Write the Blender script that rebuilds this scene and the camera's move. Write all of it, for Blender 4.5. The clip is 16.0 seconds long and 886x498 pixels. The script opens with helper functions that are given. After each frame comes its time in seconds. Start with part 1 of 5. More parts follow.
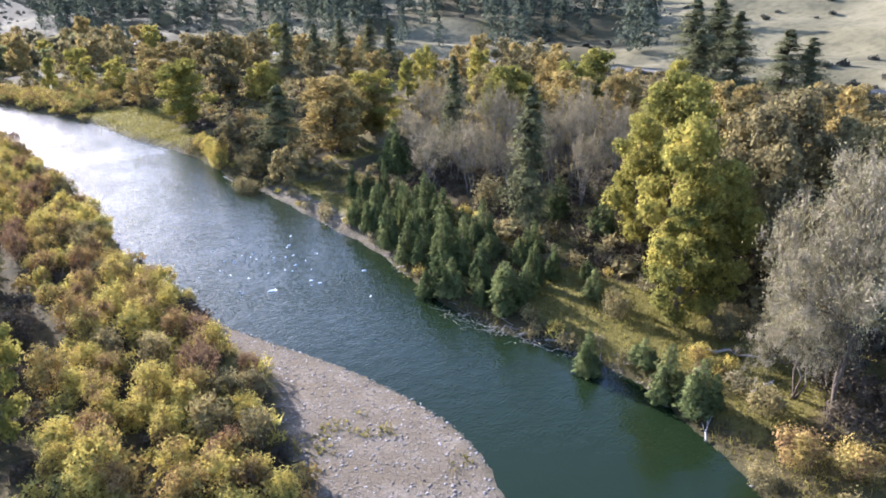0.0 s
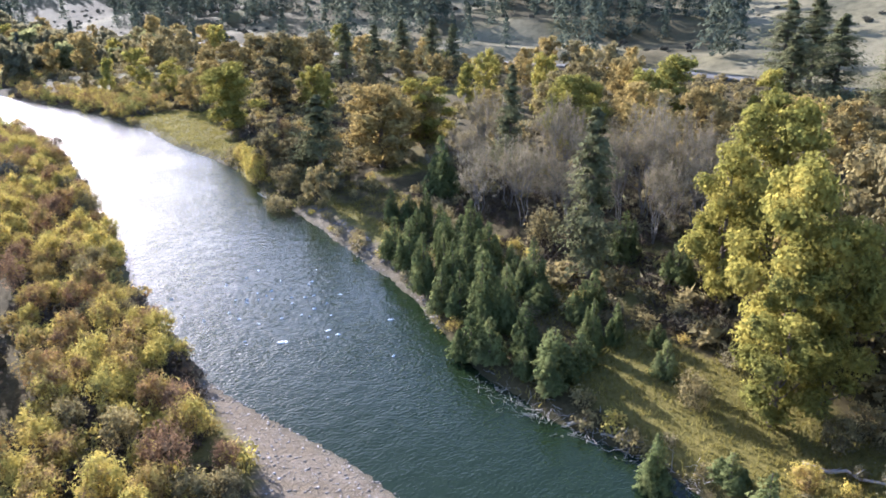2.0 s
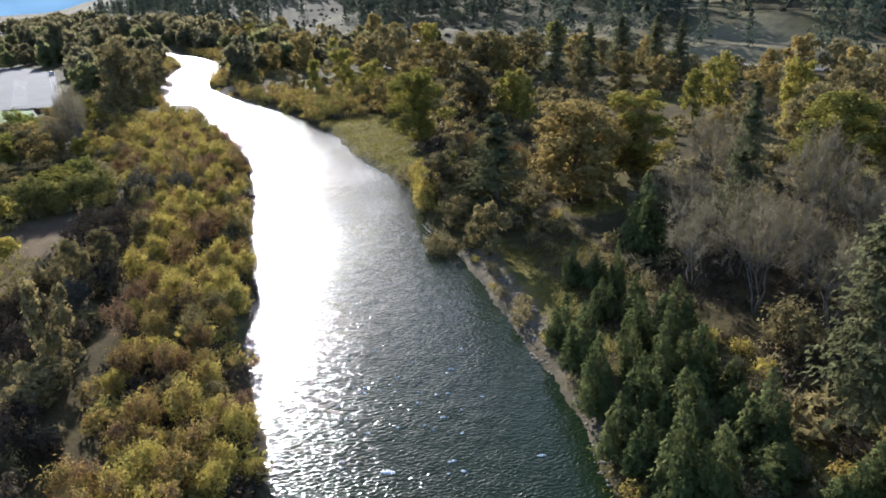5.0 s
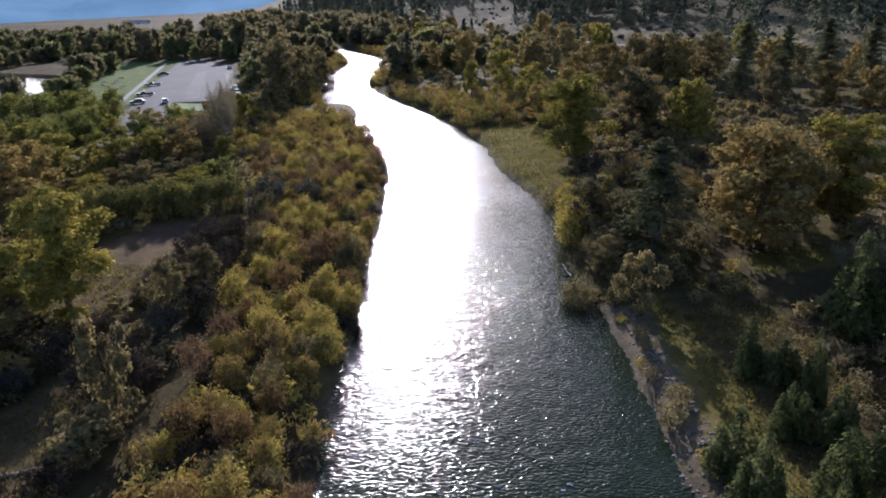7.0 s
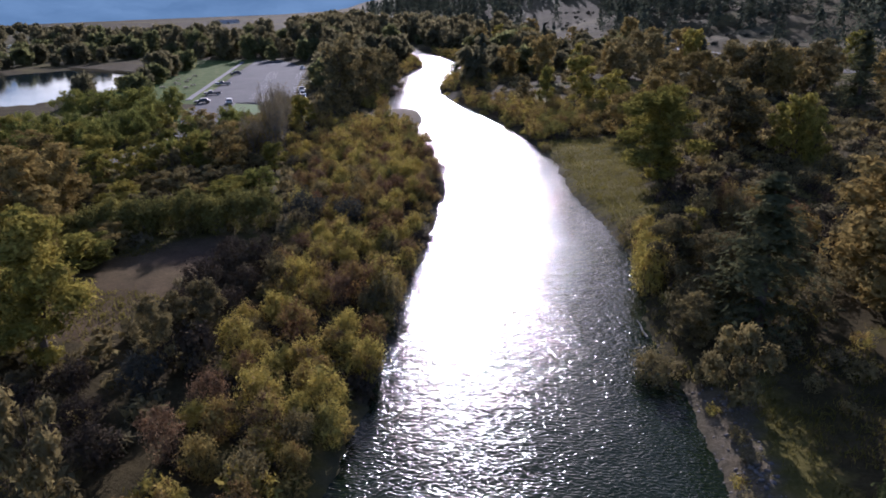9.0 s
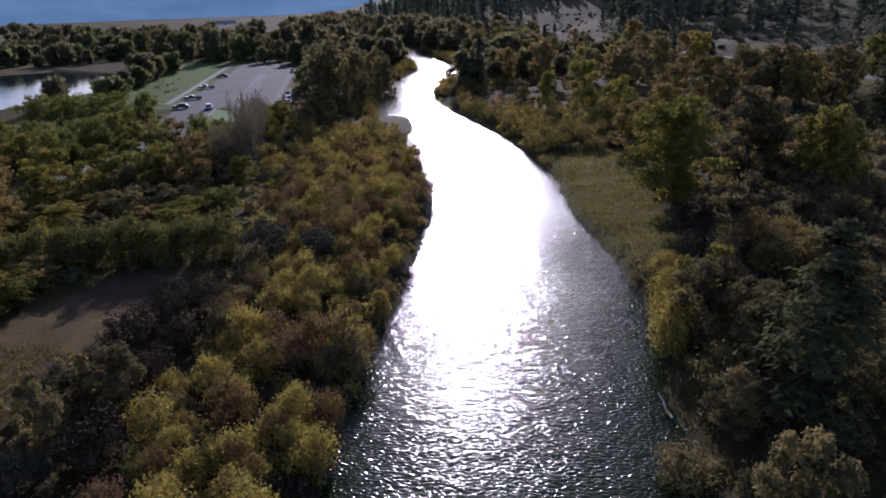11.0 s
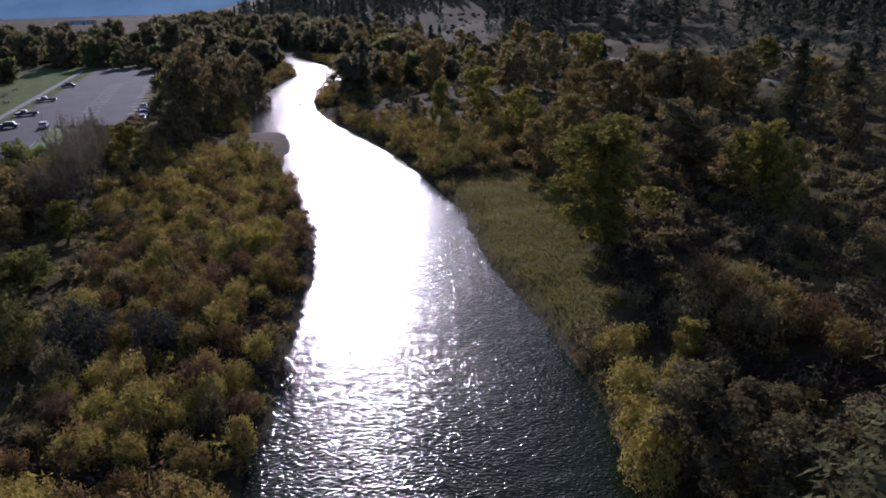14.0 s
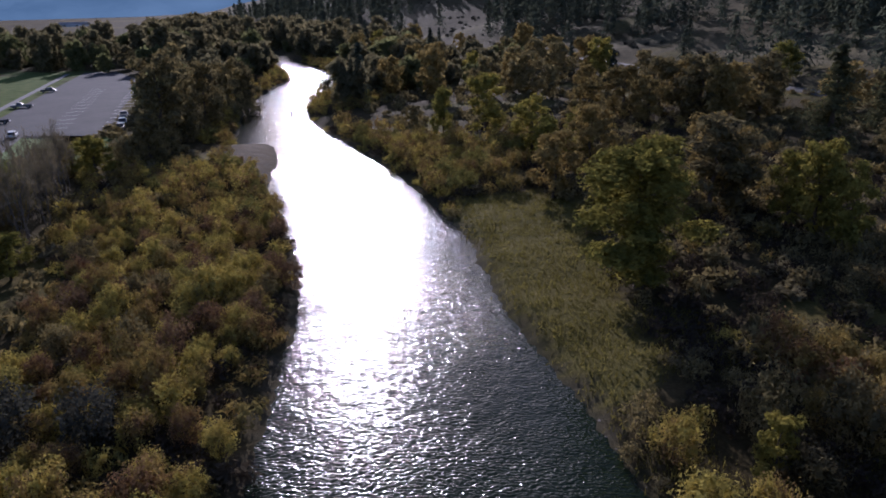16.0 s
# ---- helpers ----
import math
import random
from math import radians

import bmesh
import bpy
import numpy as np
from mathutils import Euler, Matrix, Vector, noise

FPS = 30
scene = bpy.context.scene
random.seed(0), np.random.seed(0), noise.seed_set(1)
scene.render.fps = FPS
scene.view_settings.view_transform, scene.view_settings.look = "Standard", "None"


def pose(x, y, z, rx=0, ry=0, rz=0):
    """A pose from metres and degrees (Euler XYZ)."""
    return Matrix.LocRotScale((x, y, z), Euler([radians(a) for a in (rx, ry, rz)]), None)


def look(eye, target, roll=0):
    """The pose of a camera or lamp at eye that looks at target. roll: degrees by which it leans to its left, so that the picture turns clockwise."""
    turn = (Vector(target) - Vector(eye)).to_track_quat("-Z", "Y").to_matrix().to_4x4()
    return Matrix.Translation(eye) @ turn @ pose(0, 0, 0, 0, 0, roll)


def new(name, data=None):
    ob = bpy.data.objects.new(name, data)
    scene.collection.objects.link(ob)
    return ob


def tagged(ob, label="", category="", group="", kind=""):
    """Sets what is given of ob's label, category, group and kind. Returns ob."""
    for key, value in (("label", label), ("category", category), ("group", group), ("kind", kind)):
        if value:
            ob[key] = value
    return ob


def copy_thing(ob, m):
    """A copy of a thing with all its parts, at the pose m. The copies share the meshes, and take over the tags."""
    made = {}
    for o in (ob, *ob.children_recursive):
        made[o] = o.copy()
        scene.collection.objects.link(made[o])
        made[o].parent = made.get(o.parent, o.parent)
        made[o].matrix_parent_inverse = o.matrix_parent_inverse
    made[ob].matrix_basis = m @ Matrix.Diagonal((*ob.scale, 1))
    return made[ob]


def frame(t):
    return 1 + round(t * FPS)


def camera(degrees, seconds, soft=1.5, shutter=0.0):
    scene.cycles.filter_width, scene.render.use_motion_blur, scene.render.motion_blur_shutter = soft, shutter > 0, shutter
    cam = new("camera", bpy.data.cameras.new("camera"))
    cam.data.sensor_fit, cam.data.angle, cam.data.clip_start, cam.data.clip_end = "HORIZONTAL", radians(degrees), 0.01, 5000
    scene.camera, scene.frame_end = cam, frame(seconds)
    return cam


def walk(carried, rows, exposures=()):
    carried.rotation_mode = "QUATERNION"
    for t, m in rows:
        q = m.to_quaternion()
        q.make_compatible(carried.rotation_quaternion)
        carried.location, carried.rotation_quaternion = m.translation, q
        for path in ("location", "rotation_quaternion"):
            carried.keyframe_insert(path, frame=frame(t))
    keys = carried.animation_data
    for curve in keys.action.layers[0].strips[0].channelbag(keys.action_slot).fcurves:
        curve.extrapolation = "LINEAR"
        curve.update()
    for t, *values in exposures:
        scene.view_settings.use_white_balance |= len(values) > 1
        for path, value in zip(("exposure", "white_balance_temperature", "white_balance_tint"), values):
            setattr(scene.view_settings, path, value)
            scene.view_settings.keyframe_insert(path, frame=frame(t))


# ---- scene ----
cam = camera(64.5, 16.0, 1.75)
PATH = [
    (0, (1.005, 1.86, 31.573), (0.915, 3.727, 30.862), -0.9),
    (0.5, (1.605, 5.145, 31.654), (1.514, 7.012, 30.942), -0.9),
    (1, (2.137, 8.555, 31.686), (2.043, 10.421, 30.973), -0.9),
    (1.5, (2.381, 12.035, 31.669), (2.129, 13.888, 30.959), -1.0),
    (2, (2.739, 15.546, 31.728), (2.462, 17.394, 31.016), -1.0),
    (2.5, (2.727, 19.04, 31.752), (2.138, 20.817, 31.047), -1.1),
    (3, (2.721, 22.72, 31.715), (2.12, 24.492, 31.008), -1.1),
    (3.2, (2.465, 24.113, 31.656), (1.828, 25.873, 30.95), -1.2),
    (5.3, (0.184, 40.268, 31.457), (-0.727, 41.902, 30.749), -2.6),
    (5.5, (-0.322, 41.712, 31.374), (-1.302, 43.307, 30.67), -2.5),
    (6, (-1.639, 45.078, 31.214), (-2.807, 46.546, 30.52), -2.5),
    (6.5, (-2.796, 48.73, 31.074), (-4.0, 50.169, 30.382), -2.6),
    (7, (-4.45, 52.028, 30.942), (-5.658, 53.464, 30.25), -2.6),
    (7.5, (-6.03, 55.31, 30.753), (-7.285, 56.707, 30.063), -2.6),
    (8, (-7.873, 58.461, 30.281), (-9.128, 59.859, 29.596), -2.3),
    (8.5, (-10.032, 61.39, 30.046), (-11.353, 62.728, 29.366), -2.3),
    (9, (-11.819, 64.579, 29.768), (-13.183, 65.876, 29.093), -2.0),
    (11.5, (-22.587, 77.75, 29.106), (-23.953, 79.048, 28.436), -1.7),
    (12, (-24.962, 80.247, 29.03), (-26.327, 81.546, 28.362), -1.5),
    (12.5, (-26.96, 82.846, 29.002), (-28.172, 84.287, 28.328), -1.4),
    (13, (-29.516, 85.136, 29.244), (-30.653, 86.634, 28.563), -1.6),
    (13.5, (-31.832, 87.563, 29.223), (-32.968, 89.062, 28.543), -1.5),
    (14, (-34.019, 89.983, 29.245), (-35.154, 91.483, 28.564), -1.5),
    (14.5, (-36.223, 92.407, 29.216), (-37.357, 93.908, 28.536), -1.5),
    (15, (-38.374, 94.853, 29.146), (-39.506, 96.356, 28.468), -1.5),
    (15.5, (-40.522, 97.429, 29.123), (-41.653, 98.932, 28.444), -1.5),
    (16, (-42.676, 99.975, 28.798), (-43.806, 101.482, 28.124), -1.3),
]
EXPOSURES = [(0.0, 2.45, 5150, 23), (2.0, 2.45, 5150, 23), (2.2, 2.45, 5250, 31), (2.4, 2.7, 5400, 84), (2.7, 2.7, 5400, 88), (3.0, 2.5, 5450, 112), (3.2, 2.45, 5450, 112), (4.2, 1.85, 5600, 50),
             (5.3, 1.42, 5300, 12), (6.0, 1.18, 5300, 14), (7.0, 0.82, 5300, 24), (9.0, 0.5, 5200, 30), (12.5, 0.0, 5150, 32), (16.0, 0.0, 5150, 32)]
walk(cam, [(t, look(eye, target, roll)) for t, eye, target, roll in PATH], EXPOSURES)

# ---- light ----
SUN_AZ, SUN_EL = 44.4, 19.5  # degrees left of +y, and above the horizon
world = bpy.data.worlds.new("world")
scene.world = world
world.use_nodes = True
wn = world.node_tree.nodes
sky = wn.new("ShaderNodeTexSky")
sky.sky_type, sky.sun_disc = "NISHITA", False
sky.sun_elevation, sky.sun_rotation = radians(SUN_EL), radians(-SUN_AZ)
sky.air_density, sky.dust_density, sky.altitude = 1.0, 2.6, 900
wn["Background"].inputs["Strength"].default_value = 0.095
world.node_tree.links.new(sky.outputs[0], wn["Background"].inputs["Color"])
sun = new("sun", bpy.data.lights.new("sun", "SUN"))
sun.data.energy, sun.data.angle, sun.data.color = 5.0, radians(0.55), (1.0, 0.90, 0.74)
_a, _e = radians(SUN_AZ), radians(SUN_EL)
sun.matrix_world = look((-math.sin(_a) * math.cos(_e) * 400, math.cos(_a) * math.cos(_e) * 400, math.sin(_e) * 400), (0, 0, 0))


# ---- materials ----
def material(name):
    m = bpy.data.materials.new(name)
    m.use_nodes = True
    m.node_tree.nodes.remove(m.node_tree.nodes["Principled BSDF"])
    return m, m.node_tree.nodes, m.node_tree.links, m.node_tree.nodes["Material Output"]


def ramp(nodes, stops):
    r = nodes.new("ShaderNodeValToRGB")
    el = r.color_ramp.elements
    while len(el) < len(stops):
        el.new(0.5)
    for e, (p, c) in zip(el, stops):
        e.position, e.color = p, (*c, 1)
    return r


def noise_node(nodes, links, scale, detail=4.0, rough=0.6, coord=None):
    n = nodes.new("ShaderNodeTexNoise")
    n.inputs["Scale"].default_value, n.inputs["Detail"].default_value, n.inputs["Roughness"].default_value = scale, detail, rough
    if coord is not None:
        links.new(coord, n.inputs["Vector"])
    return n


def mix_color(nodes, links, a, b, fac, mode="MIX"):
    x = nodes.new("ShaderNodeMix")
    x.data_type, x.blend_type = "RGBA", mode
    for sock, v in ((x.inputs[6], a), (x.inputs[7], b), (x.inputs[0], fac)):
        if isinstance(v, (int, float)):
            sock.default_value = v
        elif isinstance(v, tuple):
            sock.default_value = (*v, 1)
        else:
            links.new(v, sock)
    return x.outputs[2]


def leaf_material(name, colours, translucent=0.32, leaflet=9.0, gaps=0.40):
    """Leaves: the colour changes from leaf to leaf and from plant to plant; light comes through them."""
    m, nodes, links, out = material(name)
    geo, info = nodes.new("ShaderNodeNewGeometry"), nodes.new("ShaderNodeObjectInfo")
    n = len(colours)
    r = ramp(nodes, [(i / max(1, n - 1), c) for i, c in enumerate(colours)])
    add = nodes.new("ShaderNodeMath")
    add.operation = "MULTIPLY_ADD"
    links.new(geo.outputs["Random Per Island"], add.inputs[0])
    add.inputs[1].default_value = 0.20
    mul = nodes.new("ShaderNodeMath")
    mul.operation = "MULTIPLY"
    links.new(info.outputs["Random"], mul.inputs[0])
    mul.inputs[1].default_value = 0.35
    patch = noise_node(nodes, links, 0.42, 3.0, 0.6, geo.outputs["Position"])
    more = nodes.new("ShaderNodeMath")
    more.operation = "MULTIPLY_ADD"
    links.new(patch.outputs[0], more.inputs[0])
    more.inputs[1].default_value = 1.7
    links.new(mul.outputs[0], more.inputs[2])
    less = nodes.new("ShaderNodeMath")
    less.operation = "SUBTRACT"
    links.new(more.outputs[0], less.inputs[0])
    less.inputs[1].default_value = 0.63
    links.new(less.outputs[0], add.inputs[2])
    links.new(add.outputs[0], r.inputs[0])
    col = r.outputs[0]
    big = noise_node(nodes, links, 1.1, 2.0, 0.5, geo.outputs["Position"])
    br = ramp(nodes, [(0.3, (0.62, 0.60, 0.58)), (0.7, (1.25, 1.22, 1.15))])
    links.new(big.outputs[0], br.inputs[0])
    col = mix_color(nodes, links, col, br.outputs[0], 1.0, "MULTIPLY")
    d, t, s = nodes.new("ShaderNodeBsdfDiffuse"), nodes.new("ShaderNodeBsdfTranslucent"), nodes.new("ShaderNodeMixShader")
    links.new(col, d.inputs[0])
    links.new(col, t.inputs[0])
    s.inputs[0].default_value = translucent
    links.new(d.outputs[0], s.inputs[1])
    links.new(t.outputs[0], s.inputs[2])
    lf = noise_node(nodes, links, leaflet, 1.0, 0.5, geo.outputs["Position"])
    cut = nodes.new("ShaderNodeMath")
    cut.operation = "GREATER_THAN"
    links.new(lf.outputs[0], cut.inputs[0])
    cut.inputs[1].default_value = gaps
    clear, holes = nodes.new("ShaderNodeBsdfTransparent"), nodes.new("ShaderNodeMixShader")
    links.new(cut.outputs[0], holes.inputs[0])
    links.new(clear.outputs[0], holes.inputs[1])
    links.new(s.outputs[0], holes.inputs[2])
    links.new(holes.outputs[0], out.inputs[0])
    return m


def solid_material(name, a, b, scale=6.0, rough=0.85, bump=0.02, metallic=0.0):
    """A plain surface with grain at two scales and fine relief."""
    m, nodes, links, out = material(name)
    p = nodes.new("ShaderNodeBsdfPrincipled")
    geo = nodes.new("ShaderNodeTexCoord")
    n1 = noise_node(nodes, links, scale, 5, 0.65, geo.outputs["Object"])
    n2 = noise_node(nodes, links, scale * 0.13, 3, 0.5, geo.outputs["Object"])
    f = nodes.new("ShaderNodeMath")
    f.operation = "MULTIPLY_ADD"
    links.new(n1.outputs[0], f.inputs[0])
    f.inputs[1].default_value = 0.6
    h = nodes.new("ShaderNodeMath")
    h.operation = "MULTIPLY"
    links.new(n2.outputs[0], h.inputs[0])
    h.inputs[1].default_value = 0.4
    links.new(h.outputs[0], f.inputs[2])
    r = ramp(nodes, [(0.3, a), (0.7, b)])
    links.new(f.outputs[0], r.inputs[0])
    links.new(r.outputs[0], p.inputs["Base Color"])
    p.inputs["Roughness"].default_value, p.inputs["Metallic"].default_value = rough, metallic
    p.inputs["Specular IOR Level"].default_value = 0.15 if rough > 0.8 else 0.5
    if bump:
        bn = nodes.new("ShaderNodeBump")
        bn.inputs["Distance"].default_value = bump
        links.new(n1.outputs[0], bn.inputs["Height"])
        links.new(bn.outputs[0], p.inputs["Normal"])
    links.new(p.outputs[0], out.inputs[0])
    return m


def water_material(name, base, fine=0.085, wide=0.10, rough=0.10, calm=0.12):
    """Dark water with short crests across the flow, chop between them, a slower swell, and calm and gusty patches."""
    m, nodes, links, out = material(name)
    p = nodes.new("ShaderNodeBsdfPrincipled")
    geo = nodes.new("ShaderNodeNewGeometry")
    p.inputs["Base Color"].default_value = (*base, 1)
    p.inputs["Roughness"].default_value, p.inputs["IOR"].default_value = rough, 1.33
    p.inputs["Specular IOR Level"].default_value = 0.30

    def math_node(op, x, y):
        n = nodes.new("ShaderNodeMath")
        n.operation = op
        for sock, v in zip(n.inputs, (x, y)):
            if isinstance(v, (int, float)):
                sock.default_value = v
            else:
                links.new(v, sock)
        return n.outputs[0]
    flow = nodes.new("ShaderNodeMapping")
    flow.vector_type = "TEXTURE"
    flow.inputs["Rotation"].default_value, flow.inputs["Scale"].default_value = (0, 0, radians(130)), (0.225, 0.42, 1)
    links.new(geo.outputs["Position"], flow.inputs[0])
    crest = noise_node(nodes, links, 1.0, 1, 0.5, flow.outputs[0])
    crest.inputs["Distortion"].default_value = 0.35
    chop = noise_node(nodes, links, 4.8, 0, 0.5, geo.outputs["Position"])
    swell = noise_node(nodes, links, 0.6, 1, 0.5, geo.outputs["Position"])
    patch = noise_node(nodes, links, 0.055, 3, 0.6, geo.outputs["Position"])
    gust = ramp(nodes, [(0.34, (0.62, 0.62, 0.62)), (0.62, (1.15, 1.15, 1.15))])
    links.new(patch.outputs[0], gust.inputs[0])
    # the river quickens upstream of the gravel bar
    xyz, quick = nodes.new("ShaderNodeSeparateXYZ"), nodes.new("ShaderNodeMapRange")
    links.new(geo.outputs["Position"], xyz.inputs[0])
    links.new(xyz.outputs["Y"], quick.inputs["Value"])
    for i, v in enumerate((42.0, 70.0, calm, 1.0)):
        quick.inputs[i + 1].default_value = v
    lively = math_node("MULTIPLY", gust.outputs[0], quick.outputs[0])
    waves = math_node("ADD", crest.outputs[0], math_node("MULTIPLY", chop.outputs[0], 0.30))
    b1, b2 = nodes.new("ShaderNodeBump"), nodes.new("ShaderNodeBump")
    b1.inputs["Distance"].default_value, b2.inputs["Distance"].default_value = wide, fine
    links.new(math_node("MULTIPLY", swell.outputs[0], math_node("ADD", math_node("MULTIPLY", quick.outputs[0], 0.8), 0.2)), b1.inputs["Height"])
    links.new(math_node("MULTIPLY", waves, lively), b2.inputs["Height"])
    links.new(b1.outputs[0], b2.inputs["Normal"])
    links.new(b2.outputs[0], p.inputs["Normal"])
    links.new(p.outputs[0], out.inputs[0])
    return m


def ground_material():
    """Forest litter, gravel, dry grass, lawn and dry hillside, laid out by the zone attributes of the sheet."""
    m, nodes, links, out = material("ground")
    p = nodes.new("ShaderNodeBsdfPrincipled")
    p.inputs["Roughness"].default_value = 0.95
    p.inputs["Specular IOR Level"].default_value = 0.03
    pos = nodes.new("ShaderNodeNewGeometry").outputs["Position"]
    zone = nodes.new("ShaderNodeAttribute")
    zone.attribute_name = "zone"
    sep = nodes.new("ShaderNodeSeparateColor")
    links.new(zone.outputs["Color"], sep.inputs[0])
    zone2 = nodes.new("ShaderNodeAttribute")
    zone2.attribute_name = "zone_far"
    sep2 = nodes.new("ShaderNodeSeparateColor")
    links.new(zone2.outputs["Color"], sep2.inputs[0])
    fine = noise_node(nodes, links, 3.0, 6, 0.7, pos)
    mid = noise_node(nodes, links, 0.35, 5, 0.6, pos)
    wide = noise_node(nodes, links, 0.04, 4, 0.55, pos)

    def two(a, b, c, src, lo=0.3, hi=0.7):
        r = ramp(nodes, [(lo, a), (0.5 * (lo + hi), b), (hi, c)])
        links.new(src.outputs[0], r.inputs[0])
        return r.outputs[0]
    litter = mix_color(nodes, links, two((0.035, 0.027, 0.012), (0.062, 0.047, 0.020), (0.105, 0.078, 0.034), mid), two((0.022, 0.019, 0.009), (0.058, 0.048, 0.022), (0.10, 0.082, 0.038), fine), 0.5)
    grass = mix_color(nodes, links, two((0.075, 0.068, 0.018), (0.12, 0.10, 0.026), (0.17, 0.135, 0.042), mid), two((0.06, 0.055, 0.015), (0.11, 0.095, 0.028), (0.18, 0.145, 0.05), fine), 0.5)
    stones = nodes.new("ShaderNodeTexVoronoi")
    stones.inputs["Scale"].default_value = 6.5
    links.new(pos, stones.inputs["Vector"])
    stone_r = ramp(nodes, [(0.0, (0.082, 0.068, 0.050)), (0.5, (0.135, 0.112, 0.084)), (1.0, (0.215, 0.186, 0.146))])
    sepc = nodes.new("ShaderNodeSeparateColor")
    links.new(stones.outputs["Color"], sepc.inputs[0])
    links.new(sepc.outputs[0], stone_r.inputs[0])
    gravel = mix_color(nodes, links, stone_r.outputs[0], two((0.08, 0.06, 0.034), (0.132, 0.103, 0.065), (0.195, 0.158, 0.112), mid), 0.55)
    streak = nodes.new("ShaderNodeMapping")
    streak.inputs["Rotation"].default_value, streak.inputs["Scale"].default_value = (0, 0, 0.65), (0.12, 0.5, 1)
    links.new(pos, streak.inputs[0])
    sand_n = noise_node(nodes, links, 1.0, 4, 0.6, streak.outputs[0])
    sand_r = ramp(nodes, [(0.45, (0, 0, 0)), (0.62, (0.85, 0.85, 0.85))])
    links.new(sand_n.outputs[0], sand_r.inputs[0])
    gravel = mix_color(nodes, links, gravel, two((0.085, 0.066, 0.04), (0.125, 0.098, 0.062), (0.165, 0.132, 0.09), fine), sand_r.outputs[0])
    lawn = two((0.065, 0.095, 0.024), (0.095, 0.13, 0.034), (0.14, 0.155, 0.05), mid)
    hill = mix_color(nodes, links, two((0.085, 0.078, 0.045), (0.165, 0.143, 0.08), (0.24, 0.206, 0.12), wide, 0.35, 0.65), two((0.052, 0.052, 0.03), (0.14, 0.122, 0.07), (0.18, 0.158, 0.094), mid), 0.5)
    soil = mix_color(nodes, links, two((0.060, 0.040, 0.026), (0.105, 0.068, 0.043), (0.155, 0.105, 0.066), mid), two((0.055, 0.040, 0.026), (0.10, 0.068, 0.044), (0.165, 0.115, 0.075), fine), 0.45)
    bed = two((0.015, 0.02, 0.012), (0.03, 0.035, 0.02), (0.05, 0.05, 0.03), mid)
    col = mix_color(nodes, links, litter, grass, sep.outputs[1])
    col = mix_color(nodes, links, col, gravel, sep.outputs[0])
    col = mix_color(nodes, links, col, bed, sep.outputs[2])
    col = mix_color(nodes, links, col, lawn, sep2.outputs[0])
    col = mix_color(nodes, links, col, hill, sep2.outputs[1])
    col = mix_color(nodes, links, col, soil, sep2.outputs[2])
    links.new(col, p.inputs["Base Color"])
    b = nodes.new("ShaderNodeBump")
    b.inputs["Distance"].default_value = 0.12
    links.new(fine.outputs[0], b.inputs["Height"])
    links.new(b.outputs[0], p.inputs["Normal"])
    links.new(p.outputs[0], out.inputs[0])
    return m


M_GROUND = ground_material()
M_WATER = water_material("river_water", (0.009, 0.016, 0.006))
M_POND = water_material("pond_water", (0.014, 0.024, 0.026), 0.004, 0.006, 0.04, 1.0)
M_BARK = solid_material("bark", (0.055, 0.042, 0.03), (0.16, 0.125, 0.09), 5.0, 0.95, 0.03)
M_PALE_BARK = solid_material("pale_bark", (0.085, 0.075, 0.06), (0.20, 0.18, 0.15), 4.0, 0.9, 0.02)
M_DRIFT = solid_material("driftwood", (0.17, 0.15, 0.125), (0.36, 0.33, 0.29), 7.0, 0.9, 0.01)
M_ASPHALT = solid_material("worn_asphalt", (0.045, 0.045, 0.045), (0.095, 0.092, 0.088), 0.9, 0.95, 0.01)
M_ROAD = solid_material("road_asphalt", (0.09, 0.083, 0.068), (0.14, 0.13, 0.11), 1.0, 0.9, 0.004)
M_CONCRETE = solid_material("pale_concrete", (0.15, 0.145, 0.13), (0.24, 0.23, 0.21), 3.0, 0.9, 0.004)
M_PAINT = solid_material("road_paint", (0.62, 0.62, 0.60), (0.8, 0.8, 0.78), 3.0, 0.8, 0.0)
M_FOAM = solid_material("white_foam", (0.55, 0.58, 0.6), (0.85, 0.87, 0.88), 4.0, 0.7, 0.05)
L_WILLOW = leaf_material("willow_leaves", [(0.14, 0.10, 0.060), (0.23, 0.15, 0.075), (0.34, 0.255, 0.080), (0.45, 0.365, 0.085), (0.43, 0.36, 0.088), (0.31, 0.275, 0.080), (0.18, 0.165, 0.065)], 0.33)
L_WILLOW_OLIVE = leaf_material("olive_willow_leaves", [(0.12, 0.078, 0.055), (0.22, 0.13, 0.072), (0.27, 0.18, 0.070), (0.34, 0.255, 0.075), (0.27, 0.215, 0.070), (0.16, 0.15, 0.060)], 0.25)
L_GREENISH = leaf_material("yellow_green_willow_leaves", [(0.125, 0.125, 0.045), (0.22, 0.205, 0.060), (0.33, 0.29, 0.080)], 0.30)
L_TWIGGY = leaf_material("twiggy_stems", [(0.14, 0.088, 0.05), (0.21, 0.135, 0.075), (0.28, 0.195, 0.11)], 0.3)
L_YELLOW = leaf_material("yellow_cottonwood_leaves", [(0.105, 0.108, 0.032), (0.20, 0.19, 0.045), (0.31, 0.27, 0.060), (0.42, 0.34, 0.080)], 0.40, 9.0, 0.34)
L_ORANGE = leaf_material("orange_cottonwood_leaves", [(0.13, 0.105, 0.045), (0.23, 0.18, 0.068), (0.33, 0.245, 0.085), (0.37, 0.29, 0.10)], 0.36, 9.0, 0.34)
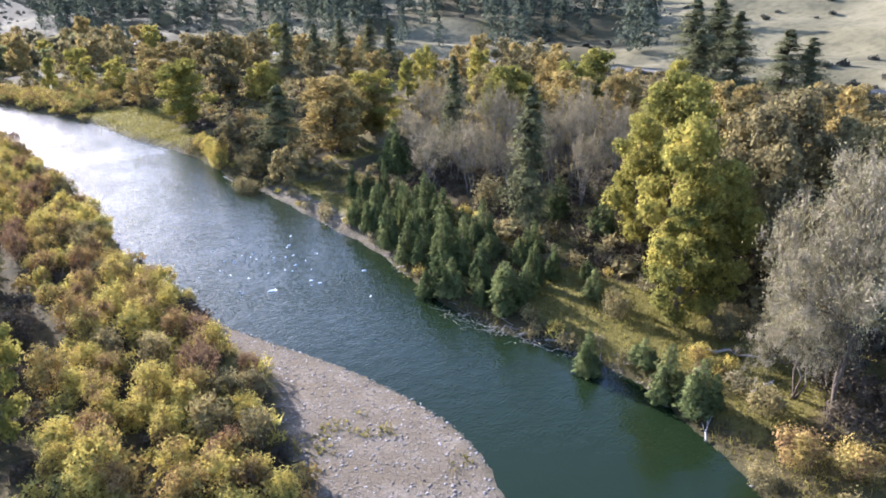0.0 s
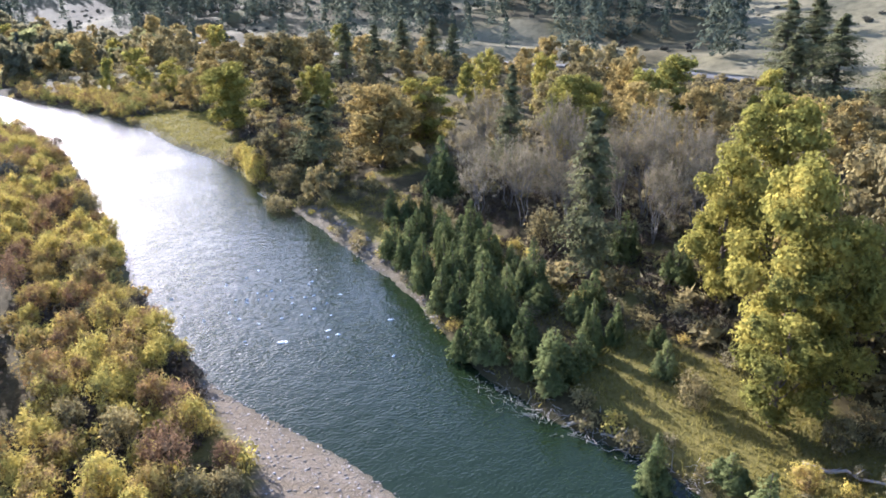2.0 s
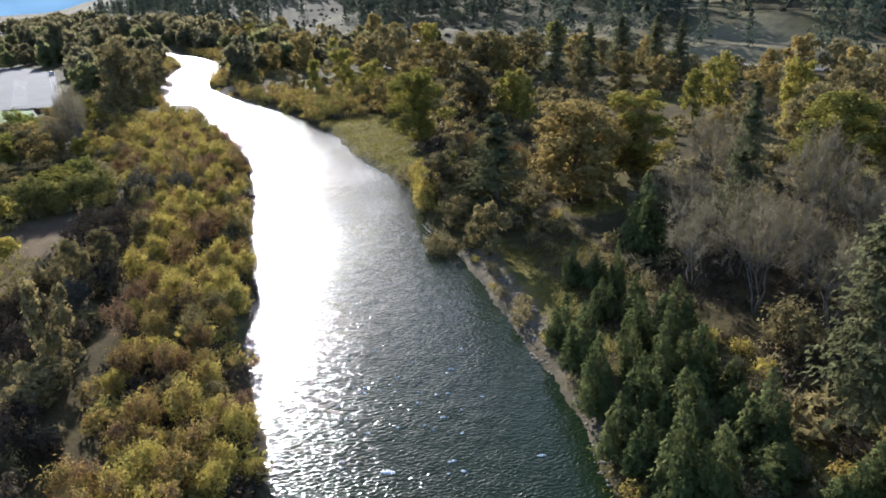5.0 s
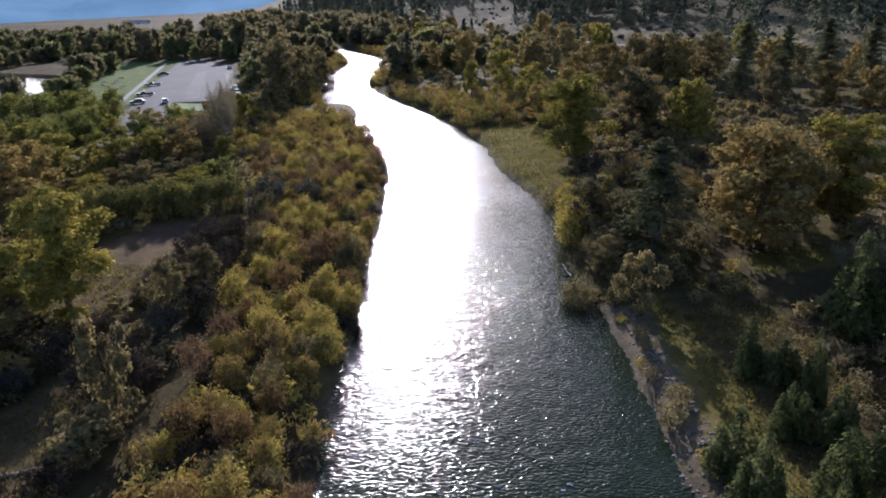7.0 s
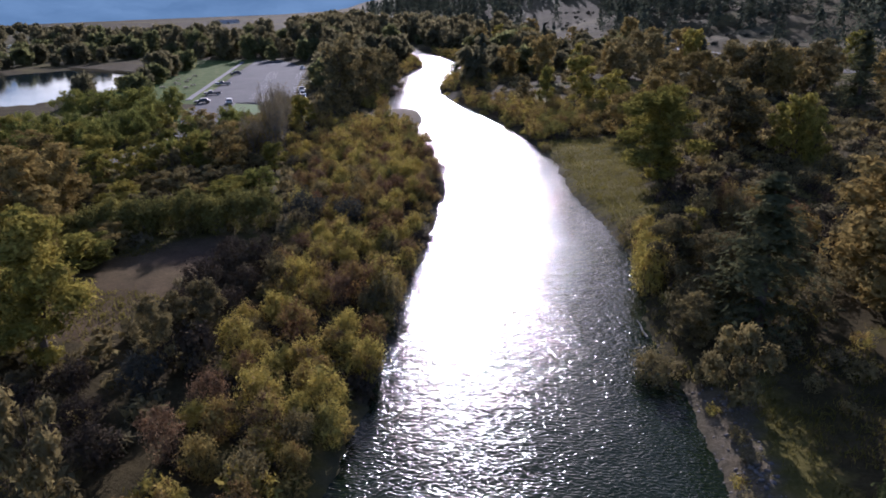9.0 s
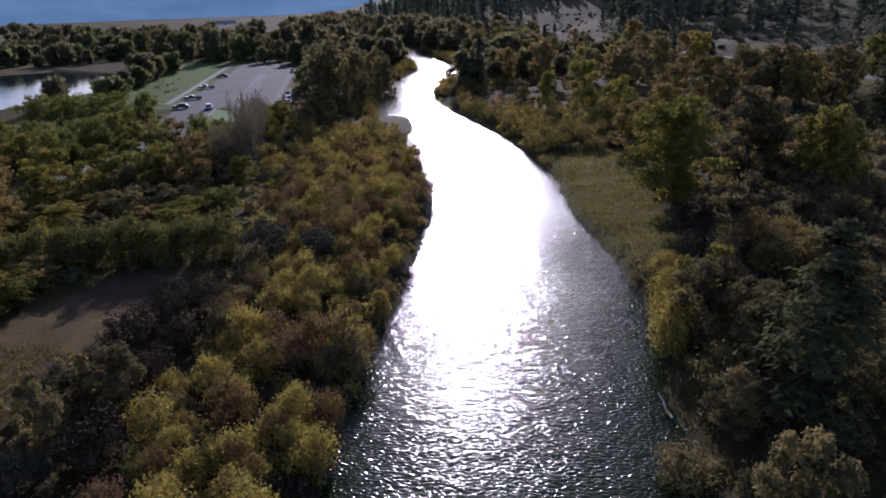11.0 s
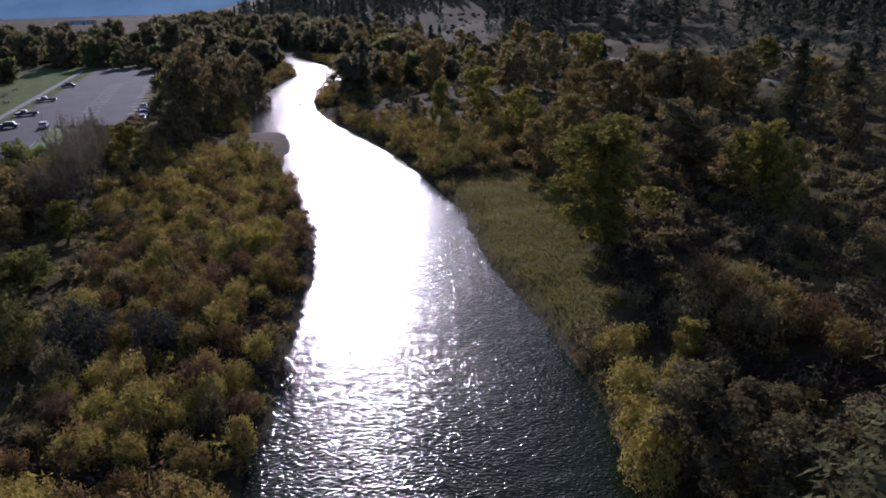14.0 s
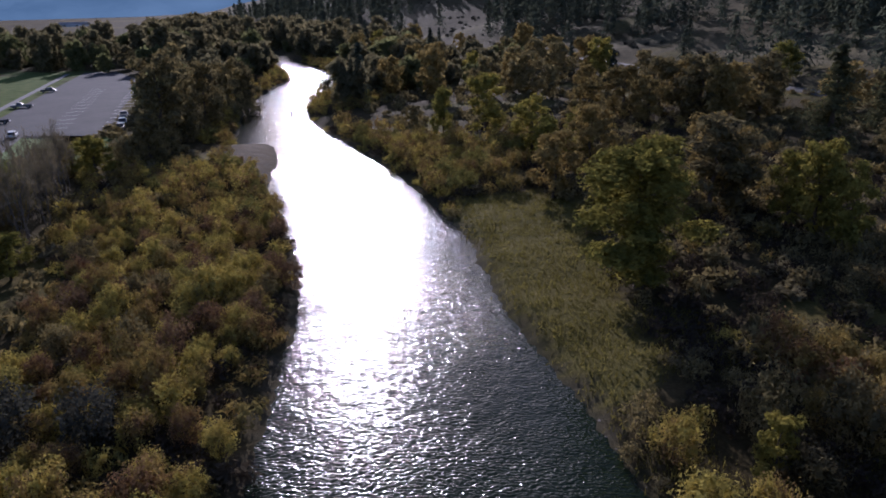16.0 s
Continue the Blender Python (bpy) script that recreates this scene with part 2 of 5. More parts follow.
L_OLIVE = leaf_material("olive_cottonwood_leaves", [(0.080, 0.072, 0.044), (0.155, 0.132, 0.066), (0.27, 0.22, 0.095), (0.38, 0.30, 0.12)], 0.34, 9.0, 0.33)
L_GREEN = leaf_material("green_willow_leaves", [(0.10, 0.115, 0.036), (0.185, 0.195, 0.050), (0.30, 0.285, 0.070)], 0.40)
L_GREY = leaf_material("grey_willow_leaves", [(0.06, 0.06, 0.045), (0.09, 0.09, 0.07), (0.13, 0.12, 0.09)], 0.3)
# brush for shaded places: the shade is put into its dark colour
L_SHADEBRUSH = leaf_material("shade_dark_brush", [(0.045, 0.036, 0.028), (0.075, 0.060, 0.042), (0.115, 0.092, 0.058)], 0.12)
L_DRY = leaf_material("dry_leaves", [(0.125, 0.108, 0.056), (0.195, 0.168, 0.092), (0.275, 0.238, 0.135)], 0.35)
L_SILVER = leaf_material("silvery_dry_leaves", [(0.14, 0.125, 0.062), (0.225, 0.205, 0.11), (0.32, 0.295, 0.18)], 0.35)
L_JUNIPER = leaf_material("juniper_sprays", [(0.060, 0.076, 0.028), (0.110, 0.126, 0.046), (0.19, 0.195, 0.075)], 0.3, 10.0)
L_PINE = leaf_material("pine_needles", [(0.072, 0.080, 0.040), (0.125, 0.128, 0.062), (0.195, 0.188, 0.098)], 0.34, 10.0)
L_FARPINE = leaf_material("far_pine_needles", [(0.055, 0.068, 0.050), (0.090, 0.105, 0.074), (0.14, 0.15, 0.10)], 0.35, 2.2, 0.32)
L_FAROLIVE = leaf_material("far_olive_leaves", [(0.11, 0.105, 0.060), (0.18, 0.16, 0.085), (0.28, 0.235, 0.115)], 0.5, 2.5, 0.42)
L_FARGREEN = leaf_material("far_green_leaves", [(0.10, 0.115, 0.055), (0.165, 0.17, 0.070), (0.25, 0.235, 0.09)], 0.5, 2.5, 0.42)
L_GRASS = leaf_material("dry_grass_blades", [(0.11, 0.10, 0.026), (0.19, 0.165, 0.042), (0.28, 0.24, 0.075)], 0.4, 8.0, 0.2)
L_TWIG = leaf_material("bare_twigs", [(0.165, 0.14, 0.095), (0.25, 0.215, 0.15), (0.35, 0.31, 0.225)], 0.15, 3.0, 0.0)


# ---- geometry helpers ----
def mesh_of(name, verts, faces4=None, faces3=None, smooth=False):
    me = bpy.data.meshes.new(name)
    verts = np.asarray(verts, np.float32).reshape(-1, 3)
    loops, starts, k = [], [], 0
    for f, n in ((faces4, 4), (faces3, 3)):
        if f is not None and len(f):
            f = np.asarray(f, np.int32).reshape(-1, n)
            loops.append(f.ravel())
            starts.append(k + np.arange(len(f), dtype=np.int32) * n)
            k += f.size
    loops, starts = np.concatenate(loops), np.concatenate(starts)
    me.vertices.add(len(verts))
    me.vertices.foreach_set("co", verts.ravel())
    me.loops.add(len(loops))
    me.loops.foreach_set("vertex_index", loops)
    me.polygons.add(len(starts))
    me.polygons.foreach_set("loop_start", starts)
    me.update(calc_edges=True)
    me.validate()
    if smooth:
        me.polygons.foreach_set("use_smooth", np.ones(len(me.polygons), bool))
    return me


def part(name, me, mat, parent=None, label=""):
    if isinstance(me, bmesh.types.BMesh):
        bm, me = me, bpy.data.meshes.new(name)
        bm.to_mesh(me)
        bm.free()
    if not me.materials:
        me.materials.append(mat)
    ob = new(name, me)
    ob.parent = parent
    return tagged(ob, label)


def unit(v):
    return v / np.maximum(np.linalg.norm(v, axis=-1, keepdims=True), 1e-9)


def sphere_dirs(rng, n):
    return unit(rng.normal(size=(n, 3)))


def cards(rng, P, N, length, width, along=None, fold=0.18, loose=0.35):
    """Small pointed sprays of leaves at P, facing about N; along: the way that they point."""
    n = len(P)
    N = unit(N + 0.42 * rng.normal(size=(n, 3)))
    A = rng.normal(size=(n, 3)) if along is None else along + loose * rng.normal(size=(n, 3))
    A = unit(A - (A * N).sum(1, keepdims=True) * N)
    B = np.cross(N, A)
    L = (length * rng.uniform(0.65, 1.35, (n, 1)))
    W = (width * rng.uniform(0.65, 1.35, (n, 1)))
    V = np.empty((n, 3, 3))
    V[:, 0] = P - A * L * 0.42 + B * W * 0.5 + N * W * fold
    V[:, 1] = P - A * L * 0.42 - B * W * 0.5
    V[:, 2] = P + A * L * 0.58 - N * W * fold
    return V.reshape(-1, 3)


def tris(n):
    return np.arange(n * 3).reshape(-1, 3)


def tube(points, radii, sides=6):
    """A tapered tube along points; returns its vertices and its quads."""
    pts = np.asarray(points, float)
    m = len(pts)
    tan = unit(np.gradient(pts, axis=0))
    ref = np.where(np.abs(tan[:, 2:3]) < 0.9, np.array([[0, 0, 1.0]]), np.array([[1.0, 0, 0]]))
    u = unit(np.cross(tan, ref))
    v = np.cross(tan, u)
    ang = np.arange(sides) * 2 * np.pi / sides
    ring = pts[:, None] + np.asarray(radii)[:, None, None] * (np.cos(ang)[None, :, None] * u[:, None] + np.sin(ang)[None, :, None] * v[:, None])
    i, j = np.meshgrid(np.arange(m - 1), np.arange(sides), indexing="ij")
    a, b = i * sides + j, i * sides + (j + 1) % sides
    return ring.reshape(-1, 3), np.stack([a, b, b + sides, a + sides], -1).reshape(-1, 4)


def merged(pieces):
    vs, fs, k = [], [], 0
    for v, f in pieces:
        vs.append(v)
        fs.append(f + k)
        k += len(v)
    return np.concatenate(vs), np.concatenate(fs)


def bent(rng, a, b, n=5, wiggle=0.06):
    a, b = np.asarray(a, float), np.asarray(b, float)
    t = np.linspace(0, 1, n)[:, None]
    w = rng.normal(size=(n, 3)) * wiggle * np.linalg.norm(b - a)
    w[0] = w[-1] = 0
    return a + (b - a) * t + w * np.sin(np.pi * t)


# ---- plan of the river ----
LEFT = [(-30, -320), (-14, -200), (-4, -110), (2, -50), (5, -10), (5, 18), (4.4, 30), (2.9, 39.1), (0.2, 46), (-6.1, 52.4), (-16.9, 59.3), (-25.3, 64.8), (-31, 70.5), (-39, 78.3), (-44.8, 84.6), (-50.8, 93), (-58, 101),
        (-66.5, 111), (-74.3, 121), (-85.6, 134.1), (-91.5, 140.9), (-99, 148), (-115, 160.5), (-130.7, 171), (-138, 177.6), (-151.6, 190.9), (-162.8, 197.5), (-168, 193), (-179, 203), (-216, 236), (-247, 276), (-262, 293), (-313, 327), (-347, 347), (-430, 385), (-560, 420)]
RIGHT = [(60, -320), (50, -200), (40, -110), (30, -50), (24, -10), (22.3, 18), (21.2, 30), (19.8, 39.9), (16.3, 50.3), (13.1, 55), (9.3, 58.9), (4.3, 62.1), (-1.3, 67.7), (-6.8, 75.9), (-11.7, 84.6), (-17.4, 91.5), (-26, 101.8), (-31.4, 108.5),
         (-41, 118.7), (-55, 136.5), (-68, 147.7), (-78.2, 156.5), (-91, 169.5), (-108, 182.5), (-124, 193.3), (-144, 205), (-164.6, 216.1), (-187, 233), (-204, 252), (-215, 270), (-211.5, 279), (-227, 287), (-261, 313.7), (-324, 352), (-430, 408), (-560, 450)]
FOOT = [(700, -330), (330, 30), (180, 122), (108, 190), (44, 258), (-30, 292), (-80, 315), (-190, 388), (-330, 450), (-470, 478), (-700, 596), (-1300, 1030), (-3000, 2270)]


def smooth_curve(ctrl, step=1.5):
    """A Catmull-Rom curve through the control points."""
    c = np.array(ctrl, float)
    c = np.vstack([2 * c[0] - c[1], c, 2 * c[-1] - c[-2]])
    out = []
    for i in range(1, len(c) - 2):
        n = max(2, int(np.linalg.norm(c[i + 1] - c[i]) / step))
        t = np.linspace(0, 1, n, endpoint=False)[:, None]
        p0, p1, p2, p3 = c[i - 1], c[i], c[i + 1], c[i + 2]
        out.append(0.5 * (2 * p1 + (p2 - p0) * t + (2 * p0 - 5 * p1 + 4 * p2 - p3) * t ** 2 + (3 * p1 - p0 - 3 * p2 + p3) * t ** 3))
    out.append(c[-2:-1])
    return np.vstack(out)


BANK_L, BANK_R = smooth_curve(LEFT, 2.0), smooth_curve(RIGHT, 2.0)
FOOT_C = smooth_curve(FOOT, 24)


def curve_distance(P, C):
    """Distance from points P to the curve C, and the side (+1: to the right of its way)."""
    P, C = np.asarray(P, np.float32).reshape(-1, 2), np.asarray(C, np.float32)
    best, side = np.empty(len(P)), np.ones(len(P))
    A, D = C[:-1], C[1:] - C[:-1]
    L2 = (D ** 2).sum(1)
    for k in range(0, len(P), 4000):
        q = P[k:k + 4000]
        qx, qy = q[:, :1] - A[:, 0], q[:, 1:] - A[:, 1]
        t = np.clip((qx * D[:, 0] + qy * D[:, 1]) / L2, 0, 1)
        d = (qx - t * D[:, 0]) ** 2 + (qy - t * D[:, 1]) ** 2
        i = d.argmin(1)
        j = np.arange(len(i))
        best[k:k + 4000] = np.sqrt(d[j, i])
        side[k:k + 4000] = np.where(D[i, 0] * qy[j, i] - D[i, 1] * qx[j, i] < 0, 1, -1)
    return best, side


def bank_distance(P, C):
    """Distance to a bank: exact within 70 m, by a coarser line beyond."""
    P = np.asarray(P, float).reshape(-1, 2)
    if len(P) < 50:
        return curve_distance(P, C)[0]
    d, _ = curve_distance(P, np.vstack([C[::9], C[-1:]]))
    near = d < 70
    if near.any():
        d[near] = curve_distance(P[near], C)[0]
    return d


def inside(P, poly):
    P, poly = np.asarray(P, float).reshape(-1, 2), np.asarray(poly, float)
    a, b = poly, np.roll(poly, -1, 0)
    a, b = a[a[:, 1] != b[:, 1]], b[a[:, 1] != b[:, 1]]
    r = np.zeros(len(P), bool)
    box = np.flatnonzero((P >= poly.min(0)).all(1) & (P <= poly.max(0)).all(1))
    for k in range(0, len(box), 2000):
        x, y = P[box[k:k + 2000], :1], P[box[k:k + 2000], 1:]
        cross = ((a[:, 1] > y) != (b[:, 1] > y)) & (x < (b[:, 0] - a[:, 0]) * (y - a[:, 1]) / (b[:, 1] - a[:, 1]) + a[:, 0])
        r[box[k:k + 2000]] = cross.sum(1) % 2 == 1
    return r


def step01(x, a, b):
    t = np.clip((np.asarray(x, float) - a) / (b - a), 0, 1)
    return t * t * (3 - 2 * t)


def wobble(P, scale, seed=0.0):
    """Smooth noise in -1..1 out of a few turned waves."""
    x, y = P[:, 0] / scale + seed, P[:, 1] / scale - seed
    return (np.sin(x * 1.3 + 1.7 * np.sin(y * 0.9 + seed)) + np.sin(y * 1.7 + 1.3 * np.sin(x * 1.1 + 2.0)) + 0.6 * np.sin(2.3 * x - 1.9 * y + seed)) / 2.6


RIVER_POLY = np.vstack([BANK_L, BANK_R[::-1]])
LOT = [(-196, 180), (-232, 205), (-292, 249), (-345, 268), (-352, 258), (-300, 219), (-229, 167), (-190, 142), (-172, 135), (-168, 141), (-180, 149.5), (-211, 170)]
POND = [(-270, 128), (-290, 165), (-345, 195), (-400, 190), (-430, 150), (-400, 112), (-330, 100), (-285, 105)]
BAR = [(10, 8), (9, 30), (6, 43), (-3, 56.5), (-15, 63.5), (-25, 68), (-26, 63.5), (-19, 56.5), (-15.5, 52), (-12.3, 43), (-9, 38), (-8, 28), (-9, 5)]
DRIVE = [(-176, 138), (-166, 128), (-160, 119.5), (-153, 109), (-147, 99), (-132, 88), (-122, 70)]
SPIT = [(-130, 171), (-138, 174.5), (-147, 178), (-155, 182.5), (-164, 190), (-170, 193), (-168, 201), (-158, 200), (-145, 190), (-134, 177)]
MEADOWS = [[(-59, 141), (-57, 148), (-67, 161), (-84, 187), (-93, 191), (-101, 180), (-90, 168), (-75, 154)],
           [(-32, 110), (-18, 93), (-13, 88), (-10, 93), (-22, 108), (-30, 117)],
           [(8, 62), (3, 70), (12, 76), (24, 64), (30, 50), (21, 44), (17, 52)],
           [(-26, 129), (-22, 126), (-16, 133), (-20, 138)],
           [(-76, 80), (-80, 91), (-84, 98), (-88, 105), (-94, 106), (-99, 100), (-98, 90), (-88, 82), (-84, 77)],
           [(-46, 54), (-53, 57), (-60, 64), (-66, 72), (-60, 72), (-53, 66), (-47, 60)],
           [(x + 3.2 * s, y + 4.2 * s) for s in (1, -1) for x, y in DRIVE[::s]]]


def land(P):
    """Height of the ground, and the numbers that its zones come from."""
    P = np.asarray(P, float).reshape(-1, 2)
    dl, dr = bank_distance(P, BANK_L), bank_distance(P, BANK_R)
    wet = np.minimum(dl, dr) < 60
    wet[wet] = inside(P[wet], RIVER_POLY)
    d = np.where(wet, -np.minimum(dl, dr), np.minimum(dl, dr))
    left = dl < dr
    bar = inside(P, BAR)
    near = d + 0.4 * wobble(P, 3.1)
    steep = np.where(left, 0.75 + 0.25 * wobble(P, 9, 1), 1.0 + 0.3 * wobble(P, 7, 2))
    z = steep * step01(near, 0.0, 2.0) + 0.55 * step01(d, 3, 30) + 0.12 * wobble(P, 6, 5) * step01(d, 1, 6)
    flat = d + 0.35 * wobble(P, 9.0, 2) * step01(P[:, 1], 10, 30)
    z = np.where(bar, 0.055 * np.maximum(flat, 0) + 0.03 * wobble(P, 3.5, 7) * step01(d, 0.5, 3), z)
    near = np.where(bar, flat, near)
    z = np.where(near < 0, np.maximum(0.22 * near, -1.6), z)
    df, sf = curve_distance(P, FOOT_C)
    s = df * sf
    q = s + 7 * wobble(P, 38, 1) * step01(s, 6, 30)
    hill = 3.5 * step01(q, 9, 20) + 0.03 * np.clip(q - 20, 0, 25) + 8.0 * step01(q, 42, 62) + 0.06 * np.clip(q - 62, 0, 25) + 0.30 * np.clip(q - 84, 0, 600) * (1 - 0.25 * step01(s, 200, 700))
    hill = hill + 1.6 * wobble(P, 21, 4) * step01(s, 20, 90)
    z = z + 1.6 * step01(s, -60, -4) * ~left + hill
    yard = (1 - step01(np.hypot(P[:, 0] + 262, P[:, 1] - 197), 105, 135)) * step01(d, 2, 9) * left
    z = z + (1.585 - z) * yard
    pond = inside(P, POND)
    z = np.where(pond, -0.3, z)
    lot = inside(P, LOT)
    return z, dict(d=d, left=left, bar=bar, s=s, wet=wet, pond=pond, lot=lot, near=near)


def height(x, y):
    return float(land([(x, y)])[0][0])


def axis(lo, hi, step, far):
    a = list(np.arange(lo, hi + 0.01, step))
    g, x, up = step, a[-1], []
    while x < far:
        g *= 1.16
        x += g
        up.append(x)
    g, x, down = step, a[0], []
    while x > -far:
        g *= 1.16
        x -= g
        down.append(x)
    return np.array(down[::-1] + a + up)


def build_ground():
    gx, gy = axis(-255, 95, 1.5, 4200), axis(0, 290, 1.5, 4200)
    gx, gy = np.union1d(gx, np.arange(-30, 24, 0.75)), np.union1d(gy, np.arange(18, 84, 0.75))
    X, Y = np.meshgrid(gx, gy)
    P = np.stack([X.ravel(), Y.ravel()], 1)
    z, k = land(P)
    ny, nx = X.shape
    i, j = np.meshgrid(np.arange(ny - 1), np.arange(nx - 1), indexing="ij")
    a = i * nx + j
    me = mesh_of("ground", np.column_stack([P, z]), np.stack([a, a + 1, a + nx + 1, a + nx], -1).reshape(-1, 4), smooth=True)
    meadow = np.zeros(len(P))
    for poly in MEADOWS:
        meadow = np.maximum(meadow, inside(P, poly))
    d, left = k["d"], k["left"]
    shore = (d > -1.5) & (d < np.where(left, 0.4, 1.6 * wobble(P, 9, 3) - 0.6))
    strip = ~left & (d > -1.5) & (d < 3.0 + wobble(P, 6, 2)) & (P[:, 1] > 80) & (P[:, 1] < 112)
    tip = left & inside(P, SPIT)
    gravel = np.where(k["bar"] | tip, 1.0, np.where(strip, 0.85, np.where(shore, 0.55, 0.0)))
    grass = np.maximum(meadow, step01(wobble(P, 11, 4), 0.25, 0.7) * 0.8)
    col = np.column_stack([gravel, grass, np.maximum(step01(-d, 0.8, 2.5), 0.5 * step01(-d, -0.8, 0.1)), np.ones(len(P))])
    lawn = ((np.hypot(P[:, 0] + 190, P[:, 1] - 158) < 22) | (inside(P, [(-215, 165), (-295, 228), (-350, 270), (-388, 245), (-300, 170), (-250, 135)]))) & ~k["lot"]
    flats = left & (np.hypot(P[:, 0], P[:, 1] - 60) > 480)
    col2 = np.column_stack([np.maximum(lawn, flats * 0.12 * (1 + wobble(P, 60, 2))), np.maximum(step01(k["s"], -4, 6) * np.where(P[:, 0] > 28 + 0.14 * P[:, 1], 1.0, np.where(P[:, 0] < -110, 0.2, 0.35) + np.where(P[:, 0] < -110, 0.3, 0.65) * step01(wobble(P, 26, 3), -0.25, 0.35)), flats * (0.25 + 0.25 * step01(wobble(P, 33, 7), -0.2, 0.3))), (inside(P, MEADOWS[4]) | inside(P, MEADOWS[5])) * (0.75 + 0.25 * wobble(P, 5, 1)), np.ones(len(P))])
    for name, c in (("zone", col), ("zone_far", col2)):
        at = me.color_attributes.new(name, "FLOAT_COLOR", "POINT")
        at.data.foreach_set("color", c.astype(np.float32).ravel())
    return tagged(part("ground", me, M_GROUND), "river flats with leaf litter, dry grass and pale gravel", "ground", kind="structure")


build_ground()


def build_river():
    """The water surface: a sheet between the banks, running a little under them."""
    n = 420
    def resample(c):
        s = np.concatenate([[0], np.cumsum(np.linalg.norm(np.diff(c, axis=0), axis=1))])
        t = np.linspace(0, s[-1], n)
        return np.column_stack([np.interp(t, s, c[:, 0]), np.interp(t, s, c[:, 1])])
    l, r = resample(BANK_L), resample(BANK_R)
    w = np.linspace(-0.16, 1.16, 9)
    V = l[:, None] + (r - l)[:, None] * w[None, :, None]
    V = np.concatenate([V, np.zeros((*V.shape[:2], 1))], 2)
    i, j = np.meshgrid(np.arange(n - 1), np.arange(8), indexing="ij")
    a = i * 9 + j
    me = mesh_of("river", V.reshape(-1, 3), np.stack([a, a + 1, a + 10, a + 9], -1).reshape(-1, 4), smooth=True)
    return tagged(part("river", me, M_WATER), "rippled dark teal river glittering in low sun", "river", kind="structure")


build_river()


def flat_sheet(name, poly, z, mat, label, category):
    bm = bmesh.new()
    bm.faces.new([bm.verts.new((x, y, z)) for x, y in poly])
    bmesh.ops.triangulate(bm, faces=bm.faces)
    bmesh.ops.recalc_face_normals(bm, faces=bm.faces)
    if sum(f.normal.z for f in bm.faces) < 0:
        bmesh.ops.reverse_faces(bm, faces=bm.faces)
    return tagged(part(name, bm, mat), label, category, kind="structure")


flat_sheet("pond", [(-400 + (x + 345) * 1.12 + 55, 150 + (y - 150) * 1.12) for x, y in POND], 0.55, M_POND, "still grey-blue pond ringed by trees", "pond")
flat_sheet("parking_lot", LOT, 1.62, M_ASPHALT, "worn grey asphalt parking lot beside the river", "parking lot")


def build_backdrop():
    """Far hills across the valley, kilometres away; their haze is put in as a blue glow."""
    m, nodes, links, out = material("hill_haze_glow")
    # the hills glow by themselves: haze painted as mottled blue emission
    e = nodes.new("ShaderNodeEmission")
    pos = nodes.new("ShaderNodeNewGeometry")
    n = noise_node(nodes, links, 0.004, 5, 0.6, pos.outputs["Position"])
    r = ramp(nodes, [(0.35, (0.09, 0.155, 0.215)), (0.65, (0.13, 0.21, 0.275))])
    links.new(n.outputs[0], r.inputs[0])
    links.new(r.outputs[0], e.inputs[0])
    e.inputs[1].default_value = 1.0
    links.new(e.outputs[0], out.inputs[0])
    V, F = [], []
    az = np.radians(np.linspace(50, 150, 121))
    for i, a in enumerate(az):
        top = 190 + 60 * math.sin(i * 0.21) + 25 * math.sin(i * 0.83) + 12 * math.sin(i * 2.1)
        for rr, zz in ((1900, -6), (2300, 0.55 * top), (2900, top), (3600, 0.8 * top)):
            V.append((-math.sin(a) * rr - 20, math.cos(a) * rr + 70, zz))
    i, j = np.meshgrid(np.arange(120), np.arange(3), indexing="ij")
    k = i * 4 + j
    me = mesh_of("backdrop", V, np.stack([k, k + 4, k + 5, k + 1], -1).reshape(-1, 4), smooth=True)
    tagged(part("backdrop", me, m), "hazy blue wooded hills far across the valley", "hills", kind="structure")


build_backdrop()


